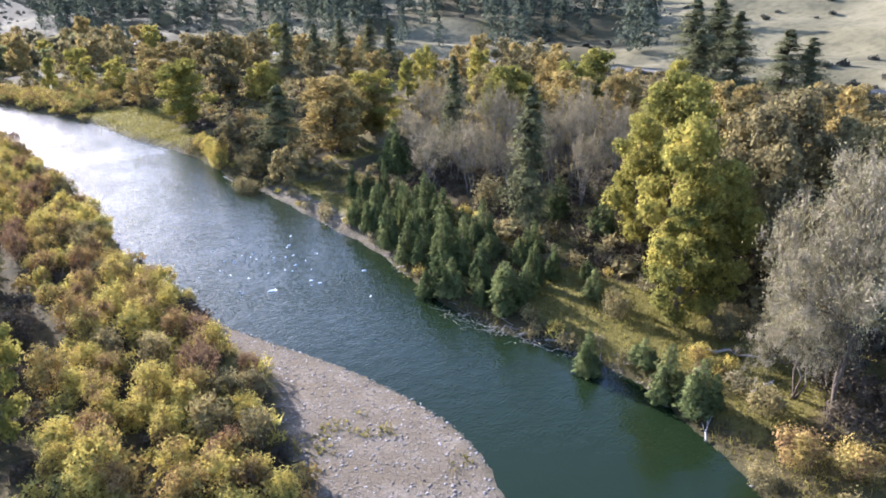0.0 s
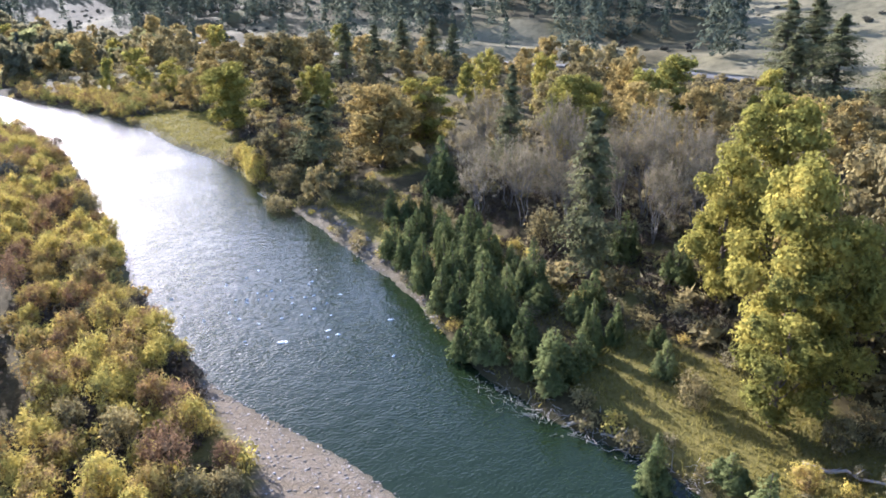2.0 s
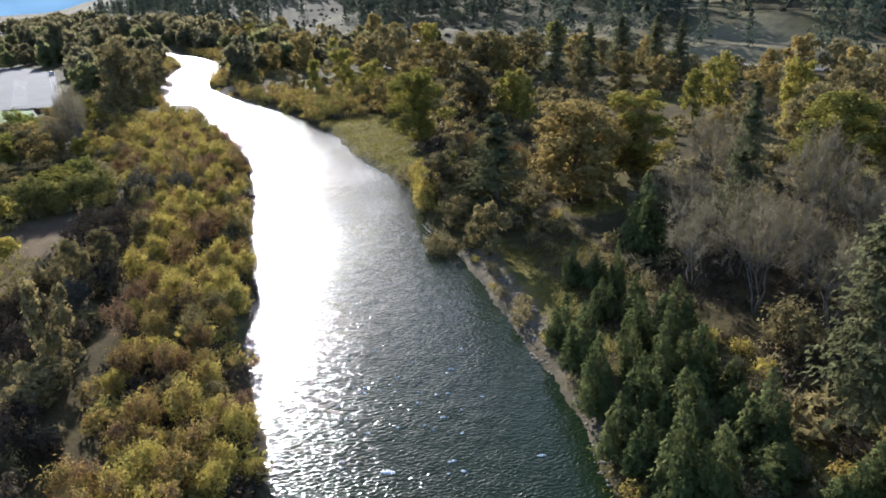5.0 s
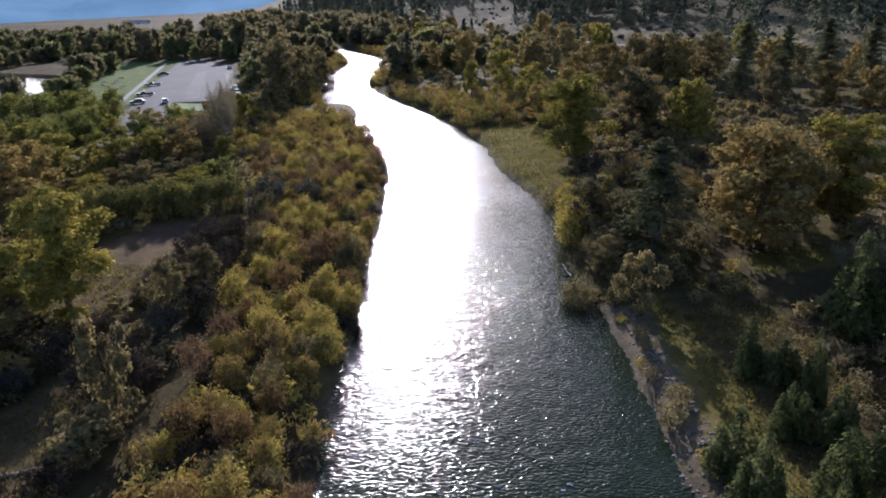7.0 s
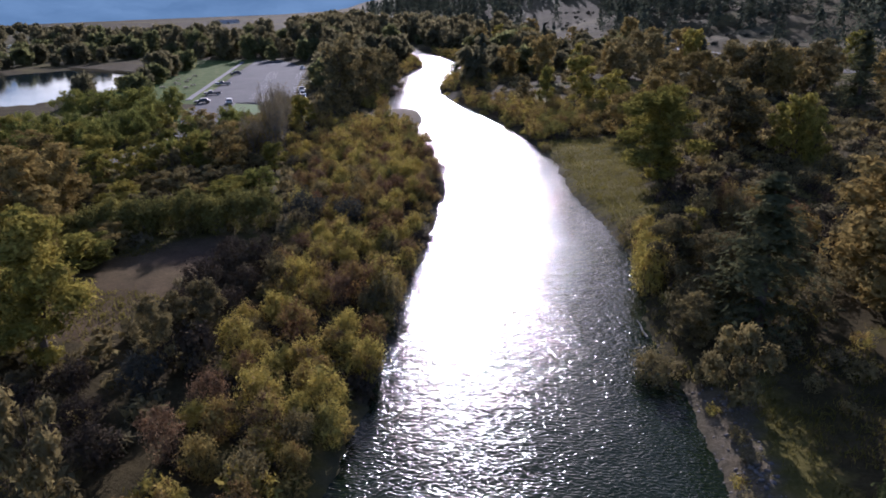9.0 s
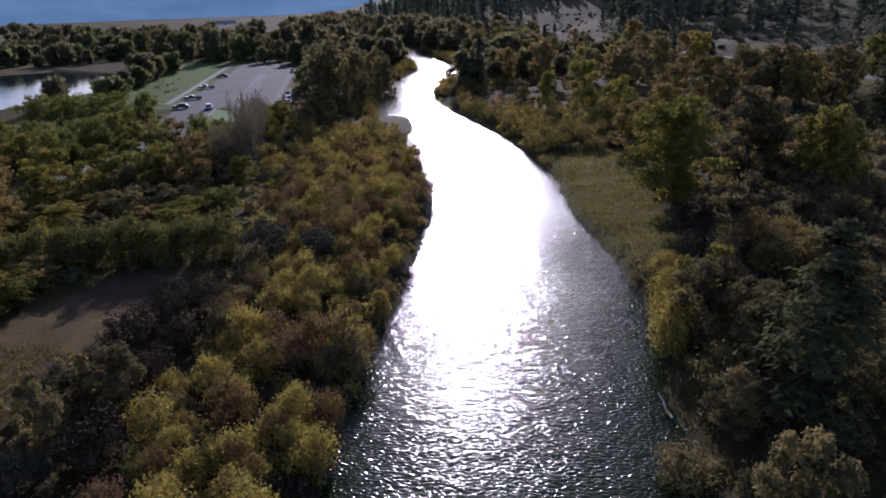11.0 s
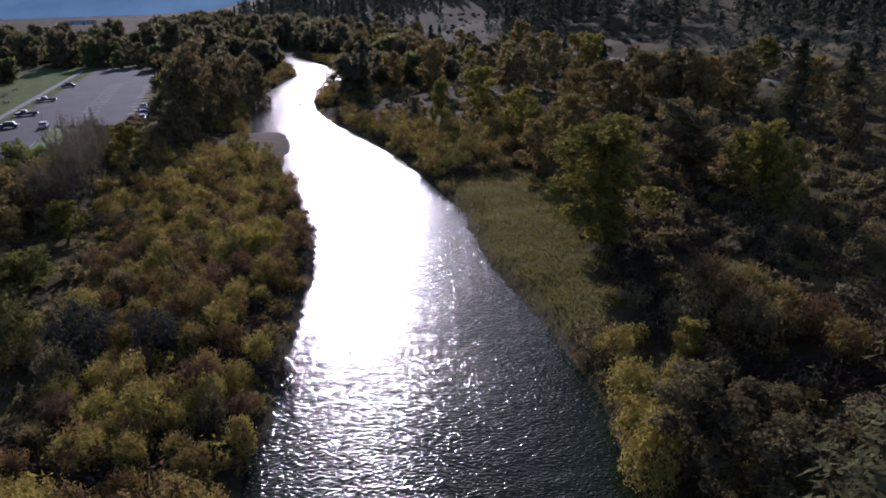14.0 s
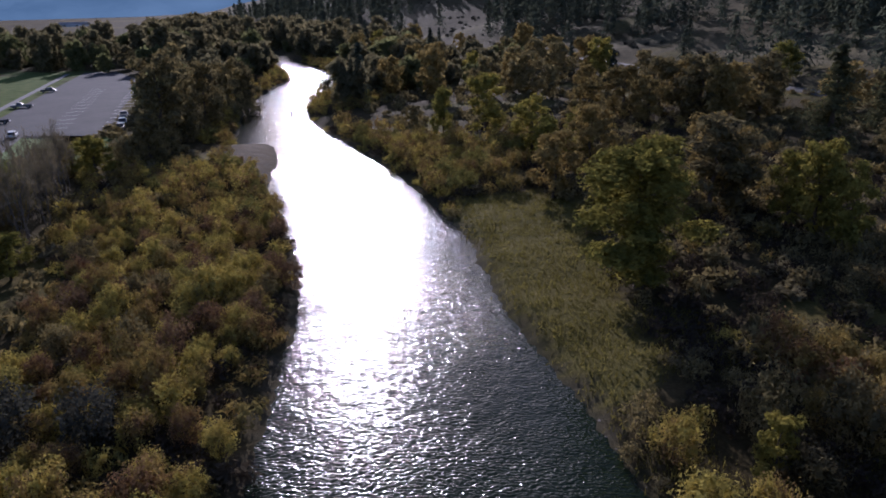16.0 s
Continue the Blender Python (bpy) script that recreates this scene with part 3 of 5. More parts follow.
# ---- plants ----
def cottonwood(rng, h, r, n, card, lobes=20, low=0.07):
    """A broad-leaved tree: trunk and limbs, and a crown of many small sprays in uneven lobes."""
    lean = rng.normal(size=2) * 0.03 * h
    top = np.array([lean[0], lean[1], 0.86 * h])
    wood = [tube(bent(rng, (0, 0, -0.4), top, 8, 0.02), np.linspace(0.020 * h + 0.05, 0.04, 8), 7)]
    P, N, S = [], [], []
    for i in range(lobes):
        f = (i + 0.5) / lobes
        z = low + (0.92 - low) * f ** 0.9
        prof = max(0.22, math.sin(math.pi * min(1, (z - low * 0.5) * 0.95 + 0.06)) ** 0.7)
        a = i * 2.4 + rng.uniform(-0.6, 0.6)
        rad = r * prof * (rng.uniform(0.45, 0.85) if i % 4 else rng.uniform(0.0, 0.3))
        c = np.array([lean[0] * z + rad * math.cos(a), lean[1] * z + rad * math.sin(a), z * h])
        lr = r * rng.uniform(0.25, 0.46) * (0.6 + 0.4 * prof)
        if i % 2 == 0:
            wood.append(tube(bent(rng, (lean[0] * z * 0.7, lean[1] * z * 0.7, max(0.05, z - 0.16) * h), c, 4, 0.08), np.linspace(0.007 * h * (1.1 - z) + 0.03, 0.02, 4), 4))
        m = int(n / lobes * (lr / (0.34 * r)) ** 2)
        D = sphere_dirs(rng, m)
        D[:, 2] = np.where((D[:, 2] < 0) & (rng.random(m) < 0.4), -D[:, 2], D[:, 2])
        rr = lr * (1 - 0.42 * rng.random((m, 1)) ** 1.8) * (1 + 0.20 * np.sin(5 * D[:, :1] + i) * np.cos(4 * D[:, 2:3] + 2 * i) + 0.12 * np.sin(11 * D[:, 1:2] + 3 * i))
        P.append(c + D * rr * np.array([1, 1, 0.78]))
        N.append(D + np.array([0, 0, 0.25]))
        S.append(np.ones((m, 1)))
        k = max(6, m // 7)  # larger sprays in the heart of the lobe, which keep the light out
        D = sphere_dirs(rng, k)
        P.append(c + D * lr * rng.uniform(0.25, 0.6, (k, 1)) * np.array([1, 1, 0.78]))
        N.append(D)
        S.append(np.full((k, 1), 2.3 * (lr / (0.34 * r)) ** 0.5))
    P, N, S = np.concatenate(P), np.concatenate(N), np.concatenate(S)
    return merged(wood), (cards(rng, P, N, card * S, card * 0.7 * S), None, tris(len(P)))


def shrub(rng, h, r, n, card, slim=0.5):
    """A many-stemmed shrub: stems that lean out from the base, each ending in a rounded head of sprays, leafy nearly to the ground."""
    P, N, A, S, wood = [], [], [], [], []
    k = 13
    for i in range(k):
        a = i * 2.4 + rng.uniform(-0.4, 0.4)
        out = r * 0.80 * math.sqrt((i + 0.2) / k)
        hh = h * (1.02 - 0.46 * (out / r) ** 2) * rng.uniform(0.74, 1.05)
        base = np.array([0.22 * out * math.cos(a), 0.22 * out * math.sin(a), -0.2])
        head = r * rng.uniform(0.26, 0.44)
        tip = np.array([out * math.cos(a), out * math.sin(a), max(0.3 * h, hh - head)])
        if i % 3 == 0:
            wood.append(tube(bent(rng, base, tip, 4, 0.05), (0.04, 0.03, 0.02, 0.008), 4))
        m = int(n / k * 0.52)
        D = sphere_dirs(rng, m)
        D[:, 2] = np.where((D[:, 2] < -0.2) & (rng.random(m) < 0.6), -D[:, 2], D[:, 2])
        q = tip + D * head * (1.22 - 0.66 * rng.random((m, 1)) ** 1.1) * (1 + 0.34 * np.sin(6 * D[:, :1] + i) * np.cos(5 * D[:, 1:2] + i)) * np.array([1, 1, 1.3])
        P.append(q)
        N.append(D + np.array([0, 0, 0.2]))
        A.append(D + np.array([0, 0, 0.8]))
        S.append(np.ones((m, 1)))
        m2 = max(3, int(n / k * 0.40))
        t = 0.10 + 0.8 * rng.random((m2, 1)) ** 0.8
        D = sphere_dirs(rng, m2)
        bow = np.array([math.cos(a), math.sin(a), 0]) * (np.sin(np.pi * t) * 0.22 * r)
        q = base + (tip - base) * t + bow + D * r * 0.34 * (0.35 + 0.65 * rng.random((m2, 1))) * np.array([1, 1, 0.8])
        P.append(q)
        N.append(D + 0.4 * np.array([math.cos(a), math.sin(a), 0.3]))
        A.append(unit(tip - base) + 0.5 * D)
        S.append(np.ones((m2, 1)))
        m3 = max(2, int(n / k * 0.12))  # larger sprays inside the head, which keep the light out
        D = sphere_dirs(rng, m3)
        P.append(tip + D * head * rng.uniform(0.1, 0.55, (m3, 1)))
        N.append(D)
        A.append(D + np.array([0, 0, 0.5]))
        S.append(np.full((m3, 1), 1.9))
    P, N, A, S = np.concatenate(P), np.concatenate(N), np.concatenate(A), np.concatenate(S)
    P[:, 2] = np.maximum(P[:, 2], 0.04 * h * rng.random(len(P)))
    return merged(wood), (cards(rng, P, N + 0.2 * rng.normal(size=N.shape), card * S, card * slim * S, A, 0.18, 0.6), None, tris(len(P)))


def juniper(rng, h, r, n, card, spires=3):
    """A dense pointed evergreen of one to three spires."""
    P, N, A = [], [], []
    wood = [tube([(0, 0, -0.3), (0, 0, 0.45 * h), (0, 0, 0.9 * h)], (0.10 + 0.01 * h, 0.07, 0.02), 5)]
    for i in range(spires):
        off = np.zeros(3) if i == 0 else np.array([r * 0.5 * math.cos(i * 2.6 + 1), r * 0.5 * math.sin(i * 2.6 + 1), 0])
        hh, rr = h * (1 if i == 0 else rng.uniform(0.45, 0.9)), r * (0.72 if i == 0 else rng.uniform(0.42, 0.62))
        m = n // spires
        z = 1 - np.sqrt(1 - rng.random(m) * 0.985)
        a = rng.random(m) * 2 * np.pi
        prof = (1 - z) ** 0.92 * np.minimum(1, 0.55 + z * 3.2) * (1 + 0.34 * np.sin(3 * a + 9 * z + i) + 0.30 * np.sin(7 * a - 16 * z + 2 * i))
        R = rr * prof * (1 - 0.45 * rng.random(m) ** 1.8)
        q = np.column_stack([R * np.cos(a), R * np.sin(a), z * hh + 0.1]) + off
        D = np.column_stack([np.cos(a), np.sin(a), np.full(m, 0.35)])
        P.append(q)
        N.append(D)
        A.append(D * 0.5 + np.array([0, 0, 1.0]))
    P, N, A = np.concatenate(P), np.concatenate(N), np.concatenate(A)
    return merged(wood), (cards(rng, P, N, card, card * 0.5, A), None, tris(len(P)))


def pine(rng, h, r, n, card, low=0.12, boughs=120):
    """A tall conifer: bare lower trunk, single boughs at all heights, ragged outline."""
    wood = [tube([(0, 0, -0.4), (0.006 * h * rng.normal(), 0, 0.5 * h), (0, 0, h * 0.99)], (0.016 * h + 0.04, 0.010 * h + 0.02, 0.02), 7)]
    P, N, A = [], [], []
    per = max(3, n // boughs)
    for i in range(boughs):
        z = low + (0.99 - low) * ((i + rng.random()) / boughs) ** 0.92
        u = (z - low) / (1 - low)
        a = rng.uniform(0, 6.283)
        ln = r * (1 - u) ** 0.72 * rng.uniform(0.42, 1.25) * min(1, 0.6 + u * 2.5) + 0.02 * h * (1 - u) + 0.12
        d = np.array([math.cos(a), math.sin(a), rng.uniform(-0.42, 0.10) + 0.35 * u])
        s = np.array([0, 0, z * h])
        if ln > 0.9 and n > 1000 and i % 2 == 0:
            wood.append(tube(np.array([s, s + d * ln * 0.5 + (0, 0, 0.04 * ln), s + d * ln]), (0.045, 0.03, 0.012), 3))
        t = 0.08 + 0.95 * rng.random(per) ** 0.75
        side = rng.normal(size=(per, 3)) * (0.10 + 0.16 * t[:, None]) * np.array([1, 1, 0.55]) * max(ln, 0.5)
        P.append(s + d * ln * t[:, None] + side)
        N.append(np.tile([0, 0, 1.0], (per, 1)) + 0.8 * d)
        A.append(np.tile(d, (per, 1)) + np.array([0, 0, 0.35]))
    P, N, A = np.concatenate(P), np.concatenate(N), np.concatenate(A)
    return merged(wood), (cards(rng, P, N, card, card * 0.5, A, 0.18, 0.6), None, tris(len(P)))


def far_pine(rng, h, r, n, card):
    return pine(rng, h, r, n, card, 0.06, 60)


def bare_tree(rng, h, r, twigs, leaves, depth=4):
    """A leafless tree: forked limbs, fine pale twigs and a few dry leaves."""
    wood, tips = [], []

    def grow(a, d, ln, rad, k):
        b = a + d * ln
        wood.append(tube(bent(rng, a, b, 4, 0.07), np.linspace(rad, rad * 0.55, 4), 6 if k < 2 else 3))
        tips.append((b, d, ln))
        if k == depth:
            return
        for i in range(4 if k < depth - 1 else 3):
            e = unit(d * 1.0 + rng.normal(size=3) * (0.52 if k else 0.6) + np.array([0, 0, 0.12]))
            grow(a + d * ln * rng.uniform(0.35, 1.0), e, ln * rng.uniform(0.52, 0.74), rad * 0.5, k + 1)
    for i in range(3):
        d = unit(np.array([math.cos(i * 2.1) * r / h * 0.75, math.sin(i * 2.1) * r / h * 0.75, 1.0]) + rng.normal(size=3) * 0.08)
        grow(np.array([0.15 * math.cos(i * 2.1), 0.15 * math.sin(i * 2.1), -0.3]), d, h * 0.40, 0.008 * h + 0.03, 1)
    far = [t for t in tips if t[2] < h * 0.26]
    pick = rng.integers(0, len(far), twigs)
    B = np.array([far[i][0] for i in pick])
    D = np.array([far[i][1] for i in pick])
    D = unit(D + rng.normal(size=D.shape) * 0.55 + np.array([0, 0, 0.25]))
    L = rng.uniform(0.4, 1.2, (twigs, 1))
    P = B + D * L * 0.45 - D * 0.3 * rng.random((twigs, 1))
    V = cards(rng, P, rng.normal(size=P.shape), 1.0, 0.04, D * 3)
    lp = rng.integers(0, len(far), leaves)
    Q = np.array([far[i][0] for i in lp]) + rng.normal(size=(leaves, 3)) * 0.55
    W = cards(rng, Q, rng.normal(size=Q.shape), 0.17, 0.12)
    wv, wf = merged(wood)
    k = np.array([r / np.percentile(np.hypot(V[:, 0], V[:, 1]), 96)] * 2 + [h / np.percentile(V[:, 2], 99.5)])
    return (wv * k, wf), (V * k, None, tris(twigs)), (W * k, None, tris(leaves))


def place(x, y, turn, s, sz=None):
    return pose(x, y, height(x, y), 0, 0, turn) @ Matrix.Diagonal((s, s, sz or s, 1))


def plant(name, built, bark, leaf, label, category, extra=None):
    ob = new(name)
    part("trunk", mesh_of("trunk", *built[0], smooth=True), bark, ob)
    part("crown", mesh_of("crown", *built[1]), leaf, ob)
    if extra:
        part("dry_leaves", mesh_of("dry_leaves", *built[2]), extra, ob)
    return tagged(ob, label, category)


class Kind:
    """A kind of plant in a few built variants of a known height and radius; each further one is a copy."""

    def __init__(self, name, variants, bark, leaf, label, category, h, r, group, extra=None):
        self.args, self.variants, self.h, self.r, self.group = (name, bark, leaf, label, category, extra), variants, h, r, group
        self.made, self.count, self.far = [None] * len(variants), 0, None

    def put(self, x, y, h, r, turn=None):
        if self.far and np.hypot(EYES[:, 0] - x, EYES[:, 1] - y).min() > 82:
            return self.far.put(x, y, h, r, turn)
        i = self.count % len(self.variants)
        self.count += 1
        turn = (self.count * 137.5) % 360 if turn is None else turn
        m = place(x, y, turn, r / self.r, h / self.h)
        if self.made[i] is None:
            name, bark, leaf, label, category, extra = self.args
            self.made[i] = plant(name, self.variants[i], bark, leaf, label, category, extra)
            tagged(self.made[i], group=self.group)
            self.made[i].matrix_basis = m
            return self.made[i]
        ob = copy_thing(self.made[i], Matrix.Identity(4))
        ob.matrix_basis = m
        return ob


def variants(fn, n, seed, *a, **k):
    return [fn(np.random.default_rng(seed + i), *a, **k) for i in range(n)]


EYES = np.array([row[1][:2] for row in PATH])
K_YELLOW = Kind("cottonwood_tree", variants(cottonwood, 3, 10, 18, 5, 10500, 0.38, lobes=24), M_BARK, L_YELLOW, "tall cottonwood tree with yellow-green autumn leaves on the river flat", "tree", 18, 5, "cottonwoods on the river flat")
K_YELLOW.far = Kind("cottonwood_tree", variants(cottonwood, 3, 14, 15, 5, 2300, 0.62), M_BARK, L_YELLOW, "cottonwood tree with yellow autumn leaves", "tree", 15, 5, "cottonwoods on the river flat")
K_ORANGE = Kind("cottonwood_tree", variants(cottonwood, 4, 20, 15, 5, 4600, 0.46), M_BARK, L_ORANGE, "cottonwood tree with dull orange autumn leaves", "tree", 15, 5, "cottonwoods on the river flat")
K_ORANGE.far = Kind("cottonwood_tree", variants(cottonwood, 3, 24, 15, 5, 2300, 0.62), M_BARK, L_ORANGE, "cottonwood tree with dull orange autumn leaves", "tree", 15, 5, "cottonwoods on the river flat")
K_OLIVE = Kind("cottonwood_tree", variants(cottonwood, 4, 30, 15, 5, 4600, 0.46), M_BARK, L_OLIVE, "cottonwood tree with olive-green turning leaves", "tree", 15, 5, "cottonwoods on the river flat")
K_OLIVE.far = Kind("cottonwood_tree", variants(cottonwood, 3, 34, 15, 5, 2300, 0.62), M_BARK, L_OLIVE, "cottonwood tree with olive-green turning leaves", "tree", 15, 5, "cottonwoods on the river flat")
K_GREEN = Kind("willow_tree", variants(cottonwood, 3, 40, 9, 5, 2500, 0.5, low=0.02), M_BARK, L_GREEN, "bright green bushy willow tree by the pond", "tree", 9, 5, "willows by the pond")
K_BARE = Kind("bare_tree", variants(bare_tree, 3, 50, 14, 4.5, 2900, 3400), M_PALE_BARK, L_TWIG, "leafless tree with pale silvery twigs", "tree", 14, 4.5, "bare trees", L_DRY)
K_BAREBIG = Kind("bare_tree", variants(bare_tree, 2, 55, 19, 5, 13000, 21000, depth=5), M_BARK, L_TWIG, "big leafless tree with silvery twigs beside the river", "tree", 19, 5, "bare trees", L_SILVER)
K_JUNIPER = Kind("juniper_tree", variants(juniper, 6, 60, 6, 1.35, 3300, 0.30, spires=4), M_BARK, L_JUNIPER, "dark green pointed juniper on the river bank", "tree", 6, 1.12, "junipers on the bank")
K_PINE = Kind("pine_tree", variants(pine, 4, 70, 18, 3.0, 6000, 0.52), M_BARK, L_PINE, "tall dark pine tree with drooping boughs", "tree", 18, 2.7, "pines")
K_WILLOW = Kind("willow_shrub", variants(shrub, 7, 80, 3.2, 1.6, 1900, 0.20, 0.62), M_BARK, L_WILLOW, "golden autumn willow shrub on the river bank", "shrub", 3.2, 1.6, "willow shrubs")
K_RUSSET = Kind("willow_shrub", variants(shrub, 4, 86, 3.2, 1.6, 1900, 0.20, 0.62), M_BARK, L_WILLOW_OLIVE, "russet and olive willow shrub in the thicket", "shrub", 3.2, 1.6, "willow shrubs")
K_TWIGGY = Kind("willow_shrub", variants(shrub, 3, 97, 3.2, 1.6, 1500, 0.22, 0.4), M_BARK, L_TWIGGY, "twiggy pinkish-brown willow shrub that lost its leaves", "shrub", 3.2, 1.6, "willow shrubs")
K_BUSH = Kind("bush", variants(shrub, 4, 90, 3.5, 2.0, 1400, 0.28), M_BARK, L_OLIVE, "olive-brown bush on the river bank", "shrub", 3.5, 2.0, "bank bushes")
K_GREYBUSH = Kind("grey_willow_shrub", variants(shrub, 2, 95, 5, 3, 2000, 0.34), M_BARK, L_GREY, "rounded grey-leaved willow shrub", "shrub", 5, 3, "grey willows")

K_HEDGE = Kind("hedge_shrub", variants(shrub, 3, 140, 5.6, 2.8, 2600, 0.36, 0.6), M_BARK, L_GREENISH, "yellow-green leafy shrub in a row on the flat", "shrub", 5.6, 2.8, "hedge row")
# a shrub with the shade around it put into its dark colour
K_SHADE = Kind("dark_brush_shrub", variants(shrub, 3, 150, 3.5, 2.2, 1300, 0.30), M_BARK, L_SHADEBRUSH, "twiggy shrub in a dark colour that stands for shade", "shrub", 3.5, 2.2, "dark shrubs")
K_LOW = Kind("small_tree", variants(cottonwood, 4, 130, 8, 3.6, 1600, 0.48, lobes=12, low=0.05), M_BARK, L_OLIVE, "low bushy olive tree behind the willow thicket", "tree", 8, 3.6, "low trees")

taken = []  # x, y and radius of the trees that stand


def put(kind, rows):
    for x, y, h, r in rows:
        taken.append((x, y, r))
        kind.put(x, y, h, r)


# trees that stand out, one by one: x, y, height, radius
put(K_YELLOW, [(20.6, 66.0, 19.5, 4.4), (19.6, 61.5, 12.5, 3.9), (23.3, 63.0, 15.5, 3.4), (25.2, 87, 20.5, 5.6), (20.0, 82, 17, 4.4), (51.4, 86, 15.5, 4.0), (-73, 76.5, 14.6, 5.2), (-31.9, 42.1, 12, 2.2), (-66.0, 163.5, 15.4, 7.2), (29.4, 171, 16, 7), (7.7, 146, 15, 6.5), (-19.7, 147.7, 14, 6.3), (-13, 201, 14, 4)])
put(K_ORANGE, [(18.8, 137, 15, 6.3), (29, 140, 14, 5.5), (-26, 139, 14, 6), (-25.5, 133.7, 15.4, 7.4), (-20.4, 147.1, 12, 4.5), (-40.9, 237.2, 10.6, 4.6), (-88.9, 188.7, 10.4, 4.6), (-66.5, 194, 12, 4.3), (-91, 206, 11, 4.6), (-71, 201, 12, 4.2), (-108, 238, 12, 5), (-108, 260, 12, 6), (-99, 251, 11, 4.5), (-110, 85.5, 13.5, 6.5), (-118, 92, 12, 5)])
put(K_OLIVE, [(30.5, 72, 19, 4.4), (38, 83, 19.5, 5.6), (44, 80, 16, 4.6), (32, 78, 17, 4.5), (-66.9, 188, 13.9, 6), (-57.6, 196.6, 9.5, 5.0), (-49.9, 224.5, 10.7, 3.6)])
put(K_OLIVE, [(-91, 261, 15.5, 7), (-80, 268, 15, 7), (-102, 266, 14, 6), (-44, 127.3, 8.3, 3.4), (-38, 126, 7, 2.6), (-41, 131.5, 6, 2.8), (-34.5, 130, 7.5, 3.0), (-36, 117, 5, 2.2)])
put(K_OLIVE, [(-166, 176, 19.5, 6.2), (-174, 184, 20.5, 6.4), (-181, 196, 16, 5), (-193, 212, 16, 4.4), (-203, 223, 15, 4.5), (-208, 229, 13, 4.2), (-158, 168, 10, 4.0)])
put(K_BARE, [(-6.1, 108, 10, 3.6), (0.1, 103.4, 11.3, 3.7), (15.7, 106.4, 15.8, 4.2), (20.5, 109.5, 14.5, 3.9), (12.5, 104.8, 12.4, 3.6), (4.5, 109.6, 9.5, 3.0), (-129.8, 133.6, 14.5, 2.9), (-146, 146, 12.1, 3.2), (-153, 150, 11, 2.6), (-136, 139, 13, 2.4), (-141, 143, 11.5, 2.3), (-133, 131, 10, 2.4), (-149, 145, 10, 2.4), (9, 113, 12, 3.6), (25, 116, 13, 4), (-2, 112, 10.5, 3.6), (16, 98, 11, 3.6), (22, 102, 12, 3.8), (28, 107, 13, 4), (6, 100, 9.5, 3.2), (13, 119, 13, 4), (19, 124, 13, 4)])
put(K_BAREBIG, [(27.0, 46.6, 20.5, 6.6), (25.6, 49.6, 12.5, 4.6), (35.0, 53, 17.7, 5.6)])
put(K_PINE, [(7.8, 86.4, 18.6, 3.0), (-32.8, 121.8, 14.6, 4.0), (-2.6, 124.5, 18.1, 2.6), (64.3, 181, 22, 5.6), (78.2, 184.7, 17, 5.2), (83.7, 184, 15, 4.8), (74, 225, 24, 6.6), (66, 222, 23, 6.2), (57, 186, 18, 4.6)])
put(K_JUNIPER, [(-12.4, 116.8, 10, 2.7), (-17.7, 105, 5.3, 1.5), (-15.1, 105, 4.2, 1.4), (-14.3, 91.5, 5.9, 1.7), (-11.9, 88.1, 7.2, 1.7), (-9.6, 83.8, 7.3, 1.7), (-7.0, 79, 5.3, 1.5), (-4.9, 77.2, 5.2, 1.5), (-6.2, 81.8, 7.2, 1.6), (-2.5, 74.7, 8.4, 1.7), (-0.3, 74.7, 7.3, 1.7),
                (-3.2, 70.8, 4.8, 1.7), (-1.4, 69.3, 4.8, 1.4), (1.6, 70.1, 6.0, 1.6), (4.1, 65.9, 5.8, 2.2), (6.3, 68.7, 3.8, 1.5), (13.2, 72.4, 2.6, 0.8), (13.1, 67.4, 4.0, 1.0), (10.8, 55.4, 5.0, 1.3), (16.4, 51, 5.4, 1.7), (18.2, 48.3, 5.2, 1.6)])
put(K_JUNIPER, [(15.4, 54.9, 2.7, 1.2), (-8.5, 92, 6.5, 1.8), (-3, 88, 7, 1.9), (-6, 97, 6, 1.8), (2, 82, 7, 1.8), (-10, 99, 5, 1.5), (8, 79, 5, 1.5), (12, 92, 7, 1.8), (17, 86, 6, 1.7)])
# dark-coloured shrubs in place of the deep shade beside the big bare tree
put(K_SHADE, [(26.8, 43.6, 3.2, 2.2), (28.5, 48.0, 3.5, 2.4), (31, 46, 3.5, 2.4), (33, 55, 4.0, 2.6), (29.5, 51.5, 3.6, 2.4), (31.5, 42.5, 3.2, 2.4), (34.5, 49.5, 3.6, 2.4)])
put(K_RUSSET, [(22.4, 41.6, 2.9, 1.7), (25.6, 40.2, 2.6, 1.6)])
put(K_BUSH, [(22.6, 47.5, 2.6, 1.6), (14.6, 63.5, 3.0, 1.4), (19.9, 40.2, 2.2, 1.3), (23.4, 59.1, 2.6, 1.5), (-38.8, 121, 4.2, 2.2), (-36.6, 111.5, 2.8, 2.2), (-49.6, 143.5, 6, 2.2), (-44.7, 145.2, 5.5, 2.4), (-46, 139, 4, 2)])
put(K_WILLOW, [(-45.5, 125.5, 5.5, 1.9), (-47.5, 129, 4.5, 2.0), (-50, 133, 4, 2), (-47.1, 134.4, 4.5, 1.3), (20.1, 55, 1.9, 1.2), (-53.5, 138.5, 3.5, 1.8)])
